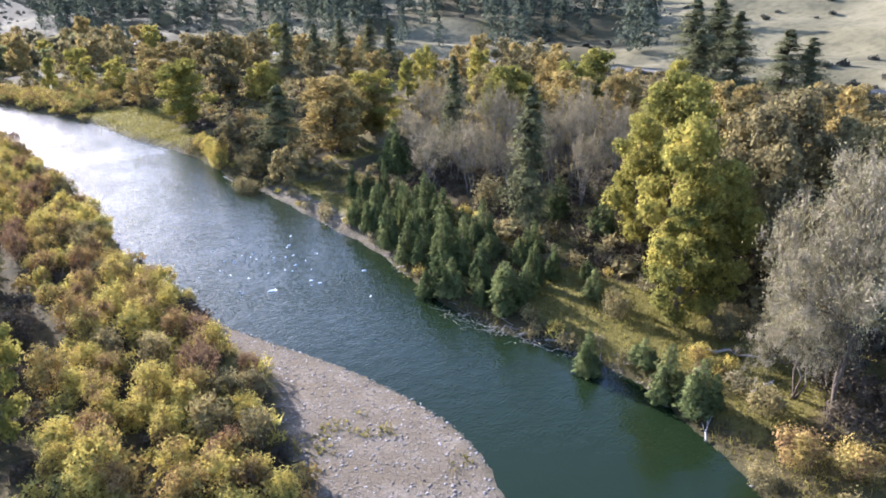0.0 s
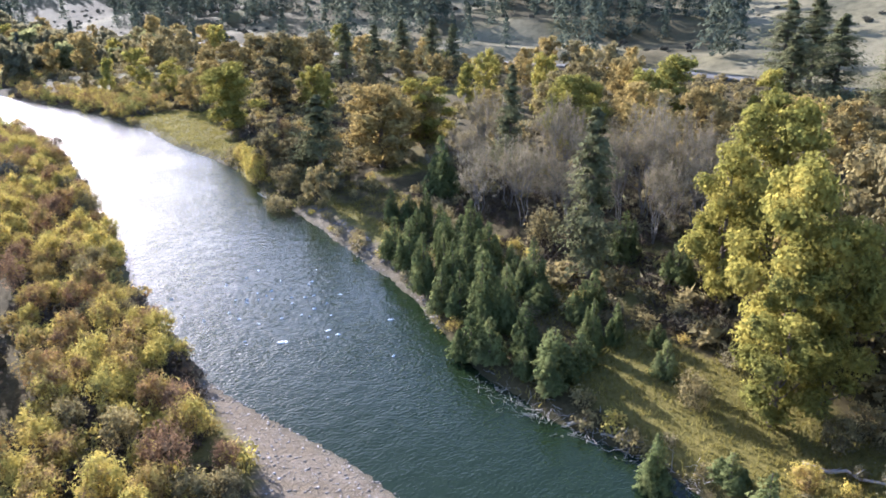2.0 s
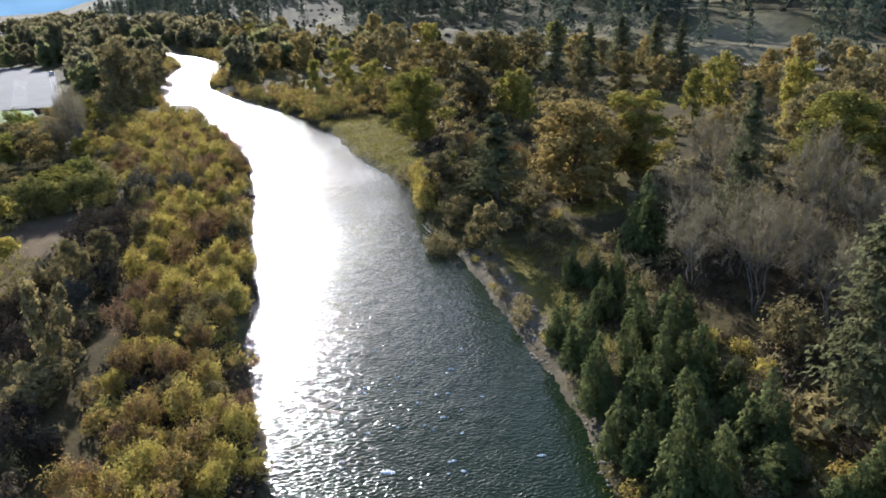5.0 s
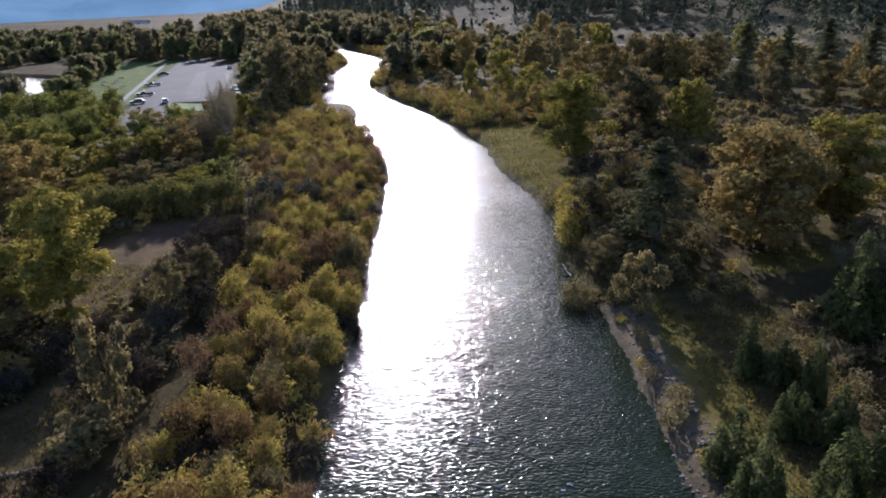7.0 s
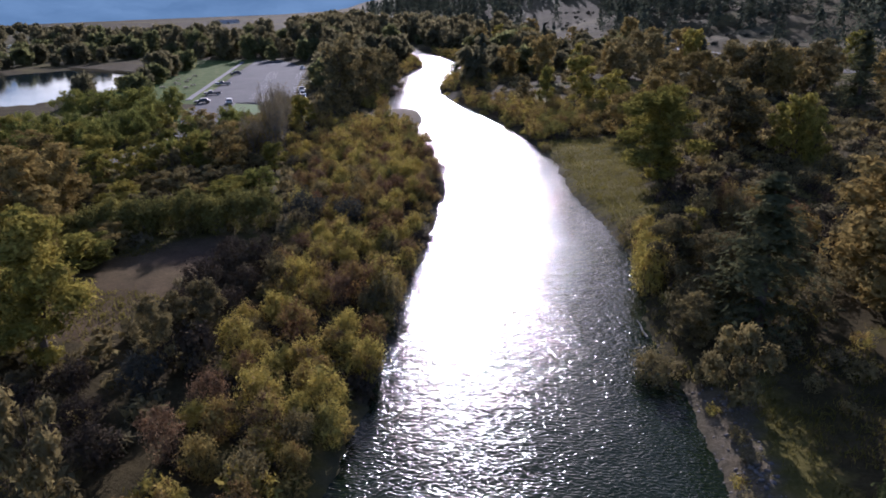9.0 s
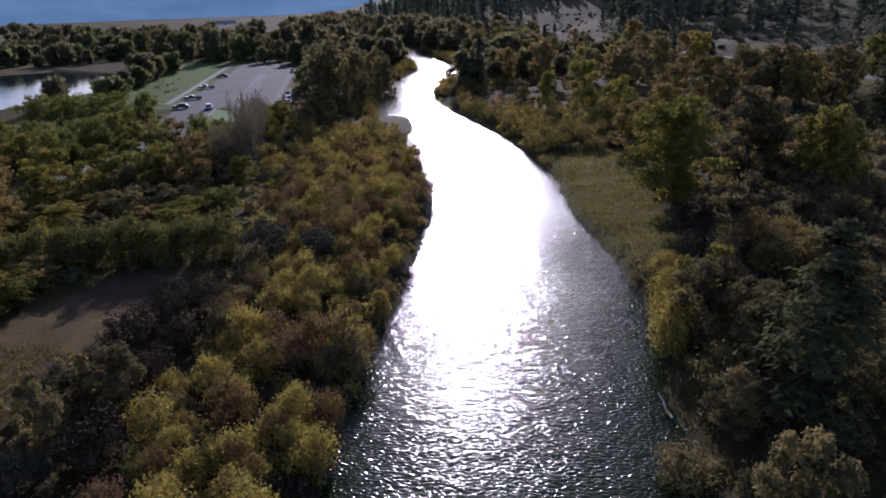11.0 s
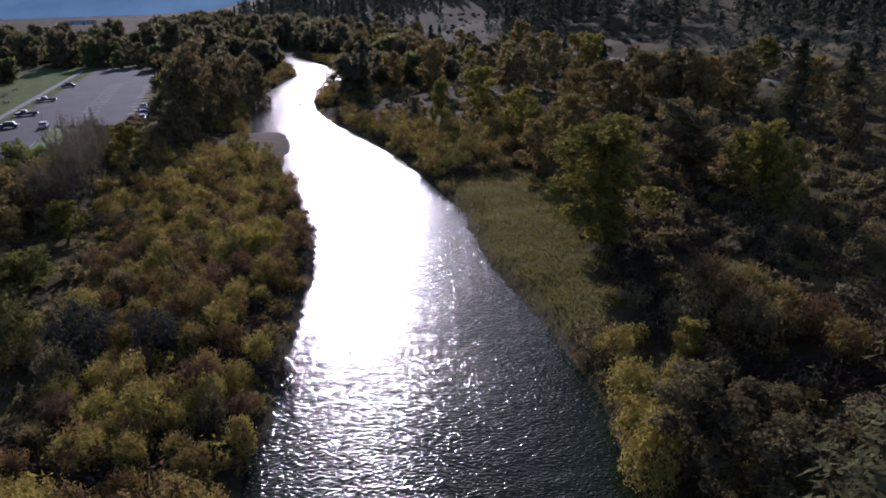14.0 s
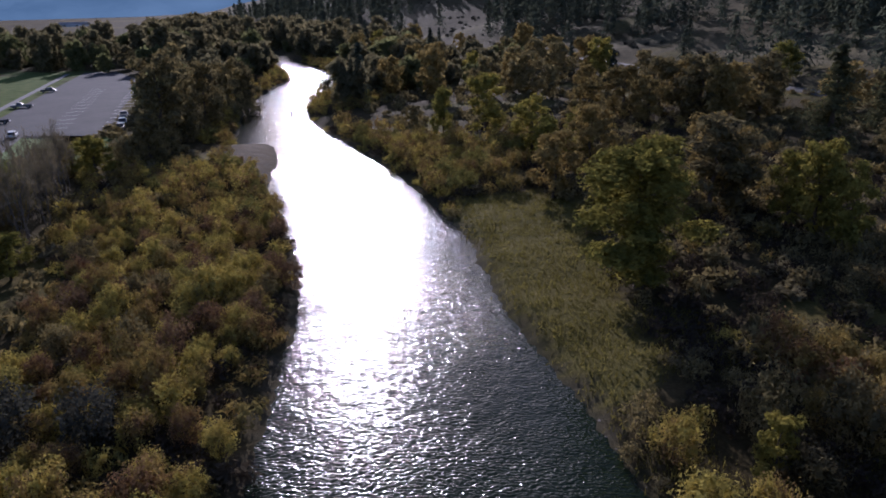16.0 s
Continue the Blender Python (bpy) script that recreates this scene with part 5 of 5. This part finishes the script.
def car(x, y, turn, colour, label, pickup=False):
    """A parked car: body, cabin glass, roof, wheels with rims, lamps and bumpers."""
    paint = paint_material(label.split()[0] + "_paint", colour)
    ob = new("pickup_truck" if pickup else "car")
    L, W = (5.6, 1.95) if pickup else (4.7, 1.82)
    bm = bmesh.new()
    box(bm, -L / 2, L / 2, -W / 2, W / 2, 0.38, 0.98 if pickup else 0.92, 0.06)
    part("body", bevelled(bm, 0.1), paint, ob)
    c0, c1 = (-0.35, 1.35) if pickup else (-1.75, 0.95)
    bm = bmesh.new()
    box(bm, c0, c1, -W / 2 + 0.08, W / 2 - 0.08, 0.9, 1.42, 0.32)
    part("windows", bevelled(bm, 0.05), M_GLASS, ob, "dark car glass")
    bm = bmesh.new()
    box(bm, c0 + 0.28, c1 - 0.28, -W / 2 + 0.2, W / 2 - 0.2, 1.41, 1.52, 0.06)
    part("roof", bevelled(bm, 0.03), paint, ob)
    if pickup:
        bm = bmesh.new()
        box(bm, -L / 2 + 0.1, -0.45, -W / 2 + 0.12, W / 2 - 0.12, 0.96, 1.0)
        part("cargo_bed", bm, M_TYRE, ob, "dark open cargo bed")
    for sx in (-1, 1):
        bm = bmesh.new()
        box(bm, sx * (L / 2 + 0.02) - 0.07, sx * (L / 2 + 0.02) + 0.07, -W / 2 + 0.06, W / 2 - 0.06, 0.40, 0.60)
        part("bumper", bevelled(bm, 0.03), M_RIM, ob)
        for sy in (-1, 1):
            bm = bmesh.new()
            box(bm, sx * (L / 2 - 0.02) - 0.05, sx * (L / 2 - 0.02) + 0.05, sy * (W / 2 - 0.28) - 0.17, sy * (W / 2 - 0.28) + 0.17, 0.66, 0.80)
            part("headlight" if sx > 0 else "tail_light", bm, M_LAMP, ob)
            bm = bmesh.new()
            m = Matrix.Translation((sx * L * 0.31, sy * (W / 2 - 0.1), 0.34)) @ Matrix.Rotation(math.pi / 2, 4, "X")
            bmesh.ops.create_cone(bm, cap_ends=True, segments=16, radius1=0.34, radius2=0.34, depth=0.22, matrix=m)
            wheel = part("wheel", bevelled(bm, 0.03), M_TYRE, ob)
            bm = bmesh.new()
            m = Matrix.Translation((sx * L * 0.31, sy * (W / 2 + 0.015), 0.34)) @ Matrix.Rotation(math.pi / 2, 4, "X")
            bmesh.ops.create_cone(bm, cap_ends=True, segments=12, radius1=0.2, radius2=0.2, depth=0.03, matrix=m)
            part("rim", bm, M_RIM, wheel)
    ob.matrix_basis = pose(x, y, 1.63, 0, 0, turn)
    return tagged(ob, label, "pickup truck" if pickup else "car", "vehicles in the parking lot")


NOSE = 235  # across the kerb
car(-293.5, 214.5, NOSE, (0.03, 0.03, 0.035), "black hatchback parked nose-in at the kerb")
car(-261, 191.5, NOSE, (0.16, 0.165, 0.17), "grey pickup truck parked nose-in at the kerb", True)
car(-236.3, 174.6, NOSE + 4, (0.02, 0.022, 0.028), "dark blue pickup truck parked at the kerb", True)
car(-219.5, 162.8, NOSE - 3, (0.025, 0.025, 0.025), "charcoal sedan parked at the kerb")
car(-211.5, 167.5, 150, (0.75, 0.75, 0.74), "white sedan standing in the driveway")
car(-217, 197, 148, (0.30, 0.30, 0.31), "silver pickup truck under the trees", True)
car(-206.5, 190.5, 150, (0.7, 0.7, 0.7), "white pickup truck under the trees", True)
car(-199, 185.5, 147, (0.05, 0.05, 0.055), "dark pickup truck at the end of the row", True)
car(-286, 243, 150, (0.78, 0.78, 0.77), "white van-like car by the riverside trees")


def strip(name, a, b, width, z0, z1, mat, label, category, parent=None):
    a, b = Vector(a), Vector(b)
    d = (b - a)
    bm = bmesh.new()
    box(bm, 0, d.length, -width / 2, width / 2, 0, z1 - z0)
    ob = part(name, bm, mat, parent, label if parent is None else "")
    ob.matrix_basis = pose(a.x, a.y, z0, 0, 0, math.degrees(math.atan2(d.y, d.x)))
    return tagged(ob, label, category, kind="structure") if parent is None else ob


strip("walkway", (-231, 163.5), (-352, 250.5), 1.8, 1.5, 1.74, M_CONCRETE, "pale concrete walkway along the parking lot", "walkway")
lot = bpy.data.objects["parking_lot"]
for i in range(13):
    bx, by = -214 - 7.0 * i * 0.82, 181 + 7.0 * i * 0.57
    ob = strip("stripe", (bx, by), (bx - 2.6, by - 3.6), 0.22, 1.625, 1.632, M_PAINT, "", "", lot)
    ob = strip("stripe", (bx + 8.5, by + 8.5), (bx + 6.2, by + 5.2), 0.22, 1.625, 1.632, M_PAINT, "", "", lot)
flat_sheet("grass_island", [(-210, 168.5), (-181.5, 149), (-177, 153), (-178, 159.5), (-199, 172)], 1.66, solid_material("lawn", (0.06, 0.11, 0.02), (0.13, 0.19, 0.045), 1.2, 0.95, 0.03), "green lawn island inside the parking lot", "lawn")
for a, b in (((-210, 168.5), (-181.5, 149)), ((-181.5, 149), (-177, 153)), ((-177, 153), (-178, 159.5)), ((-178, 159.5), (-199, 172)), ((-199, 172), (-210, 168.5))):
    strip("kerb", a, b, 0.32, 1.5, 1.8, M_CONCRETE, "pale concrete kerb round the lawn", "kerb")


def picnic_table(x, y, turn):
    ob = new("picnic_table")
    for yy in (-0.3, 0, 0.3):
        bm = bmesh.new()
        box(bm, -0.95, 0.95, yy - 0.13, yy + 0.13, 0.72, 0.77)
        part("tabletop", bm, M_WOOD, ob)
    for yy in (-0.75, 0.75):
        bm = bmesh.new()
        box(bm, -0.95, 0.95, yy - 0.13, yy + 0.13, 0.42, 0.46)
        part("bench", bm, M_WOOD, ob)
    for xx in (-0.65, 0.65):
        bm = bmesh.new()
        box(bm, xx - 0.05, xx + 0.05, -0.8, 0.8, 0.34, 0.42)
        box(bm, xx - 0.05, xx + 0.05, -0.3, -0.2, 0, 0.74)
        box(bm, xx - 0.05, xx + 0.05, 0.2, 0.3, 0, 0.74)
        part("leg", bm, M_WOOD, ob)
    ob.matrix_basis = pose(x, y, height(x, y), 0, 0, turn)
    return tagged(ob, "weathered wooden picnic table on the lawn", "picnic table", "picnic tables")


for x, y, a in ((-263, 178, 20), (-276, 181, 60), (-254, 170, 100), (-284, 188, 35), (-272, 173, 80), (-283, 183, 10), (-290, 192, 50), (-302, 200, 30), (-296, 190, 75), (-268, 183, 55)):
    picnic_table(x, y, a)

# ---- river bank details ----
ICO = bmesh.new()
bmesh.ops.create_cone(ICO, cap_ends=False, segments=5, radius1=1.0, radius2=0.55, depth=0.9)
bmesh.ops.triangulate(ICO, faces=ICO.faces)
bmesh.ops.holes_fill(ICO, edges=list(ICO.edges))
bmesh.ops.triangulate(ICO, faces=ICO.faces)
bmesh.ops.recalc_face_normals(ICO, faces=ICO.faces)
ICO_V = np.array([v.co[:] for v in ICO.verts])
ICO_F = np.array([[v.index for v in f.verts] for f in ICO.faces])
ICO.free()


def stones(name, P, lo, hi, seed, label, mat=None):
    g = np.random.default_rng(seed)
    zz, _ = land(P)
    n = len(P)
    size = lo + (hi - lo) * g.random((n, 1, 1)) ** 3
    V = ICO_V[None] * (1 + 0.16 * g.normal(size=(n, len(ICO_V), 1))) * size * np.array([1.25, 0.9, 0.55])
    a = g.random(n) * 6.28
    c, q = np.cos(a)[:, None], np.sin(a)[:, None]
    V = np.stack([V[..., 0] * c - V[..., 1] * q + P[:, :1], V[..., 0] * q + V[..., 1] * c + P[:, 1:], V[..., 2] + zz[:, None] + 0.1 * size[:, 0]], -1)
    F = ICO_F[None] + (np.arange(n) * len(ICO_V))[:, None, None]
    return tagged(part(name, mesh_of(name, V.reshape(-1, 3), None, F.reshape(-1, 3)), mat or M_PEBBLE), label, "stones", kind="stuff")


def pebble_material():
    m, nodes, links, out = material("pebbles")
    p = nodes.new("ShaderNodeBsdfPrincipled")
    g = nodes.new("ShaderNodeNewGeometry")
    r = ramp(nodes, [(0.0, (0.075, 0.064, 0.052)), (0.35, (0.14, 0.12, 0.098)), (0.75, (0.22, 0.19, 0.165)), (1.0, (0.36, 0.325, 0.295))])
    links.new(g.outputs["Random Per Island"], r.inputs[0])
    links.new(r.outputs[0], p.inputs["Base Color"])
    p.inputs["Roughness"].default_value = 0.9
    links.new(p.outputs[0], out.inputs[0])
    return m


M_PEBBLE = pebble_material()
M_ROCK = solid_material("bank_rock", (0.09, 0.078, 0.065), (0.24, 0.21, 0.18), 1.5, 0.9, 0.02)
g = np.random.default_rng(900)
P = np.column_stack([g.uniform(-26, 7, 20000), g.uniform(15, 67, 20000)])
P = P[inside(P, BAR) & ~inside(P, RIVER_POLY)]
stones("gravel_stones", P[:9500], 0.03, 0.15, 901, "pale rounded stones on the gravel bar")
P = np.column_stack([g.uniform(-60, 26, 60000), g.uniform(30, 150, 60000)])
z, k = land(P)
keep = ~k["left"] & (k["near"] > -0.4) & (((k["d"] < 3.2) & (P[:, 1] > 80) & (P[:, 1] < 112)) | ((k["d"] < 0.9) & (wobble(P, 5, 3) > 0)))
stones("shore_stones", P[keep][:1900], 0.05, 0.24, 902, "rough brown-grey stones along the cut bank", M_ROCK)
P = np.column_stack([g.normal(-193, 2.6, 160), g.normal(229.5, 3.4, 160)])
P3 = stones("shoal_stones", P, 0.12, 0.38, 903, "dark stones of a shoal in the river", M_ROCK)
P3.location.z = 1.05


def tuft(rng, h, r, n, card):
    """A tuft of upright, bending grass blades."""
    P = np.column_stack([rng.normal(size=(n, 2)) * r * 0.5, np.full(n, h * 0.4)])
    A = np.column_stack([rng.normal(size=(n, 2)) * 0.35, np.ones(n)])
    return None, (cards(rng, P, rng.normal(size=(n, 3)) * np.array([1, 1, 0.2]), h, card, A), None, tris(n))


P = scatter(g, 110000, (-110, 36, 38, 192), 0.55)
z, k = land(P)
keep = ~k["wet"] & ~inside(P, BAR) & (k["d"] > 0.3) & (in_any(P, MEADOWS[:4]) | (in_any(P, MEADOWS[4:6]) & (wobble(P, 5, 8) > 0.2)) | (~k["left"] & (k["d"] < 16) & (wobble(P, 4, 1) > -0.2))) & ~((k["d"] < 4.2) & (P[:, 1] > 80) & (P[:, 1] < 112))
mass("dry_grass", P[keep], tuft, 0.42, 0.85, L_GRASS, "golden dry grass tufts on the river bank", "grass", 13, 0.085, 910, 6)

P = scatter(g, 9000, (-27, 8, 14, 68), 0.45)
z, k = land(P)
P = P[inside(P, BAR) & ~k["wet"] & (wobble(P, 2.6, 5) + 0.5 * wobble(P, 0.9, 2) > 1.25 - 0.11 * k["d"])]
mass("bar_grass", P, tuft, 0.42, 0.5, L_GRASS, "dry grass tufts at the upper edge of the gravel bar", "grass", 10, 0.10, 915, 6)

P = scatter(g, 2500, (-62, 10, 95, 195), 2.2)
z, k = land(P)
P = P[in_any(P, OPEN) & ~k["left"] & (k["d"] > 4) & (wobble(P, 6, 3) > -0.35) & clear_of_trees(P, 0.4)]
Q = scatter(g, 9000, (-132, -28, 124, 272), 2.3)
z, k = land(Q)
Q = Q[inside(Q, FLAT) & ~k["left"] & (k["d"] > 7) & (k["s"] < -6) & ~in_any(Q, MEADOWS) & ((wobble(Q, 9, 3) > -0.5) | (Q[:, 1] < 172))]
# the nearer brush is nearly all dark-coloured, in place of tree shadow
pick = g.random(len(Q)) + 0.5 * (Q[:, 1] < 172)
mass("flat_brush", Q[pick < 0.35], shrub, 1.8, 1.5, L_OLIVE, "olive brush between the single trees of the flat", "brush", 170, 0.36, 970)
mass("flat_brush", Q[(pick >= 0.35) & (pick < 0.55)], shrub, 2.0, 1.4, L_WILLOW_OLIVE, "russet and olive brush between the single trees of the flat", "brush", 190, 0.34, 975)
mass("flat_brush", Q[pick >= 0.55], shrub, 1.4, 1.7, L_SHADEBRUSH, "brush between the single trees of the flat, coloured dark for tree shade", "brush", 170, 0.36, 978)
P = P[~inside(P, FLAT) | (P[:, 1] > 168)]
mass("open_brush", P, shrub, 2.4, 1.4, L_OLIVE, "olive and brown brush in the open places of the woods", "brush", 260, 0.32, 930)

# undergrowth whose dark colour stands for shaded ground under the bare trees
Q = scatter(g, 3500, (-16, 48, 74, 136), 2.3)
z, k = land(Q)
Q = Q[~k["left"] & (k["d"] > 15) & ~in_any(Q, MEADOWS) & (wobble(Q, 7, 5) > -0.55)]
mass("dark_undergrowth", Q, shrub, 1.6, 1.7, L_SHADEBRUSH, "undergrowth below the bare trees, coloured dark for the shaded ground", "undergrowth", 170, 0.34, 990)

# brush along the right bank
P = scatter(g, 9000, (-110, 36, 30, 200), 1.9)
z, k = land(P)
keep = ~k["left"] & (k["d"] > 0.15) & (k["d"] < np.where(P[:, 1] < 80, 22, 16)) & ((wobble(P, 5, 7) + 0.4 * wobble(P, 2.2, 1) > np.where(in_any(P, MEADOWS), 0.55, 0.0)) | ((k["d"] < 2.2) & (wobble(P, 7, 3) < 0.5))) & ~inside(P, MEADOWS[0]) & clear_of_trees(P, 0.3) & ~((P[:, 1] < 58) & (P[:, 0] > 24))
P = P[keep]
pick = g.random(len(P))
mass("bank_brush", P[pick < 0.4], shrub, 1.6, 1.1, L_OLIVE, "olive brush on the river bank", "brush", 260, 0.26, 920)
mass("bank_brush", P[(pick >= 0.4) & (pick < 0.75)], shrub, 1.4, 1.1, L_DRY, "tan leafless brush on the river bank", "brush", 260, 0.26, 940)
mass("bank_brush", P[pick >= 0.75], shrub, 1.5, 1.1, L_WILLOW, "golden brush on the river bank", "brush", 260, 0.26, 960)


def log(x, y, z, length, rad, turn, tilt, label, branches=3, seed=0, mat=None):
    """A stranded dead log with a few broken branches."""
    r = np.random.default_rng(seed)
    ob = new("driftwood_log")
    part("stem", mesh_of("stem", *tube(bent(r, (0, 0, 0), (length, 0, 0), 7, 0.03), np.linspace(rad, rad * 0.45, 7), 8), smooth=True), mat or M_DRIFT, ob)
    for i in range(branches):
        u = length * (0.3 + 0.6 * i / max(1, branches))
        part("branch", mesh_of("branch", *tube(bent(r, (u, 0, 0), (u + r.uniform(0.2, 0.8), r.uniform(-0.9, 0.9), r.uniform(0.1, 0.8)), 4, 0.1), np.linspace(rad * 0.4, 0.015, 4), 5), smooth=True), mat or M_DRIFT, ob)
    ob.matrix_basis = pose(x, y, z, 0, -tilt, turn)
    return tagged(ob, label, "log", "driftwood")


log(5.2, 61.3, 0.25, 3.6, 0.14, 15, 4, "bleached driftwood root snag at the water's edge", 6, 1)
log(7.6, 60.4, 0.2, 2.4, 0.10, -30, 10, "bleached forked driftwood branch at the water's edge", 4, 2)
log(-53.6, 62.8, height(-53.3, 64.3) + 0.15, 3.4, 0.14, 60, 2, "pale fallen log on the dry flat", 0, 3)
log(20.5, 57.2, height(22, 57) + 0.2, 5.0, 0.15, -22, 2, "pale fallen log on the grassy bank", 2, 4)
log(22.5, 50.0, height(23, 50) + 0.25, 3.0, 0.12, 35, 3, "pale broken log beside the bare tree", 2, 5)
log(17.8, 45.3, 0.15, 2.6, 0.09, 70, 14, "grey stick leaning from the bank into the river", 2, 6)
log(-40.5, 117.0, 0.15, 3.0, 0.12, 140, 6, "grey log lying at the river edge", 3, 7)
log(28.0, 55.0, 6.5, 6.0, 0.13, 30, 38, "pale dead trunk leaning in the bare tree", 3, 8, M_PALE_BARK)

V, F, kk = [], [], 0
for i in range(230):
    t = g.random()
    x, y = 14.5 - 17 * t + g.normal() * 0.5, 55.5 + 11.5 * t ** 1.2 + g.normal() * 0.7
    zz = max(0.02, height(x, y))
    a, e, ln = g.uniform(0, 6.28), g.uniform(-0.3, 0.6), g.uniform(0.4, 1.5)
    v, f = tube(bent(g, (x, y, zz + 0.05), (x + ln * math.cos(a), y + ln * math.sin(a), zz + 0.1 + ln * math.sin(e)), 4, 0.1), np.linspace(0.022, 0.006, 4), 4)
    V.append(v)
    F.append(f + kk)
    kk += len(v)
tagged(part("stick_debris", mesh_of("stick_debris", np.concatenate(V), np.concatenate(F)), M_DRIFT), "tangle of grey sticks washed against the cut bank", "sticks", kind="stuff")


def foam(x, y, length, width, turn, seed):
    """White water breaking over a hidden stone: a low, ragged mound."""
    r = np.random.default_rng(seed)
    n, m = 14, 6
    V = []
    for i in range(n):
        u = i / (n - 1)
        for j in range(m):
            w = j / (m - 1) - 0.5
            edge = math.sin(math.pi * u) ** 0.6
            V.append(((u - 0.5) * length, w * width * edge * r.uniform(0.6, 1.3), -0.05 + 0.17 * edge * (1 - (2 * w) ** 2) * r.uniform(0.0, 1.3)))
    i, j = np.meshgrid(np.arange(n - 1), np.arange(m - 1), indexing="ij")
    a = i * m + j
    ob = part("foam_crest", mesh_of("foam_crest", V, np.stack([a, a + m, a + m + 1, a + 1], -1).reshape(-1, 4), smooth=True), M_FOAM)
    ob.matrix_basis = pose(x, y, 0.0, 0, 0, turn)
    return tagged(ob, "white foam breaking over a hidden stone", "foam", "foam crests")


for i, (x, y, ln, w, a) in enumerate([(-21.2, 71.8, 1.3, 0.6, 20), (-17.6, 74.6, 0.7, 0.3, 40), (-16.4, 73.9, 0.6, 0.25, 10), (-12.0, 77.6, 0.8, 0.35, 25), (-20.5, 79.2, 0.6, 0.25, 30), (-18.8, 83.0, 0.5, 0.2, 5), (-10.2, 70.4, 0.5, 0.2, 60), (-23.0, 86.0, 0.6, 0.2, 15)]):
    foam(x, y, ln, w, a, 980 + i)
g = np.random.default_rng(977)
for i in range(34):
    foam(g.normal(-25.5, 4.2), g.normal(79.5, 4.2), g.uniform(0.22, 0.55), g.uniform(0.10, 0.22), g.uniform(0, 60), 1100 + i)


# ---- far flats ----
M_WHITE = solid_material("white_siding", (0.55, 0.55, 0.54), (0.75, 0.75, 0.73), 1.0, 0.6, 0.0)
M_METAL = solid_material("roof_metal", (0.35, 0.36, 0.37), (0.5, 0.5, 0.51), 0.6, 0.45, 0.0, 0.3)
M_DARKDOOR = solid_material("dark_opening", (0.03, 0.03, 0.03), (0.06, 0.06, 0.06), 2.0, 0.8, 0.0)


def barn(x, y, turn, length, width, wall_h, label):
    """A long farm shed: walls, pitched metal roof, doors."""
    ob = new("farm_shed")
    bm = bmesh.new()
    box(bm, -length / 2, length / 2, -width / 2, width / 2, -0.5, wall_h)
    part("wall", bm, M_WHITE, ob)
    bm = bmesh.new()
    a = [bm.verts.new((sx * (length / 2 + 0.6), sy * (width / 2 + 0.7), wall_h - 0.15 + (0 if sy else width * 0.24))) for sx in (-1, 1) for sy in (-1, 0, 1)]
    for f in ((0, 3, 4, 1), (1, 4, 5, 2), (0, 1, 2), (5, 4, 3)):
        bm.faces.new([a[i] for i in f])
    bmesh.ops.solidify(bm, geom=list(bm.faces), thickness=0.15)
    part("roof", bm, M_METAL, ob)
    for i in range(int(length // 18)):
        bm = bmesh.new()
        u = -length / 2 + 9 + 18 * i
        box(bm, u - 1.6, u + 1.6, -width / 2 - 0.06, -width / 2 + 0.05, 0, wall_h * 0.75)
        part("door", bm, M_DARKDOOR, ob, "dark open bay door")
    ob.matrix_basis = pose(x, y, height(x, y), 0, 0, turn)
    return tagged(ob, label, "shed", "farm sheds")


barn(-1085, 630, 35, 40, 12, 3.2, "long pale farm shed with a metal roof on the far flats")


def camper(x, y, turn):
    ob = new("camper_trailer")
    bm = bmesh.new()
    box(bm, -4.2, 4.2, -1.25, 1.25, 0.7, 3.2, 0.15)
    part("body", bevelled(bm, 0.2), M_WHITE, ob)
    for u in (-2.6, 0.2, 2.6):
        bm = bmesh.new()
        box(bm, u - 0.6, u + 0.6, -1.3, -1.2, 1.7, 2.4)
        part("window", bm, M_GLASS, ob)
    for u in (-0.6, 0.6):
        for v in (-1.1, 1.1):
            bm = bmesh.new()
            bmesh.ops.create_cone(bm, cap_ends=True, segments=14, radius1=0.38, radius2=0.38, depth=0.25, matrix=Matrix.Translation((u, v, 0.38)) @ Matrix.Rotation(math.pi / 2, 4, "X"))
            part("wheel", bm, M_TYRE, ob)
    ob.matrix_basis = pose(x, y, height(x, y), 0, 0, turn)
    return tagged(ob, "white camper trailer parked on the far field", "camper", "campers")


camper(-690, 226, 20)
camper(-701, 222, 15)
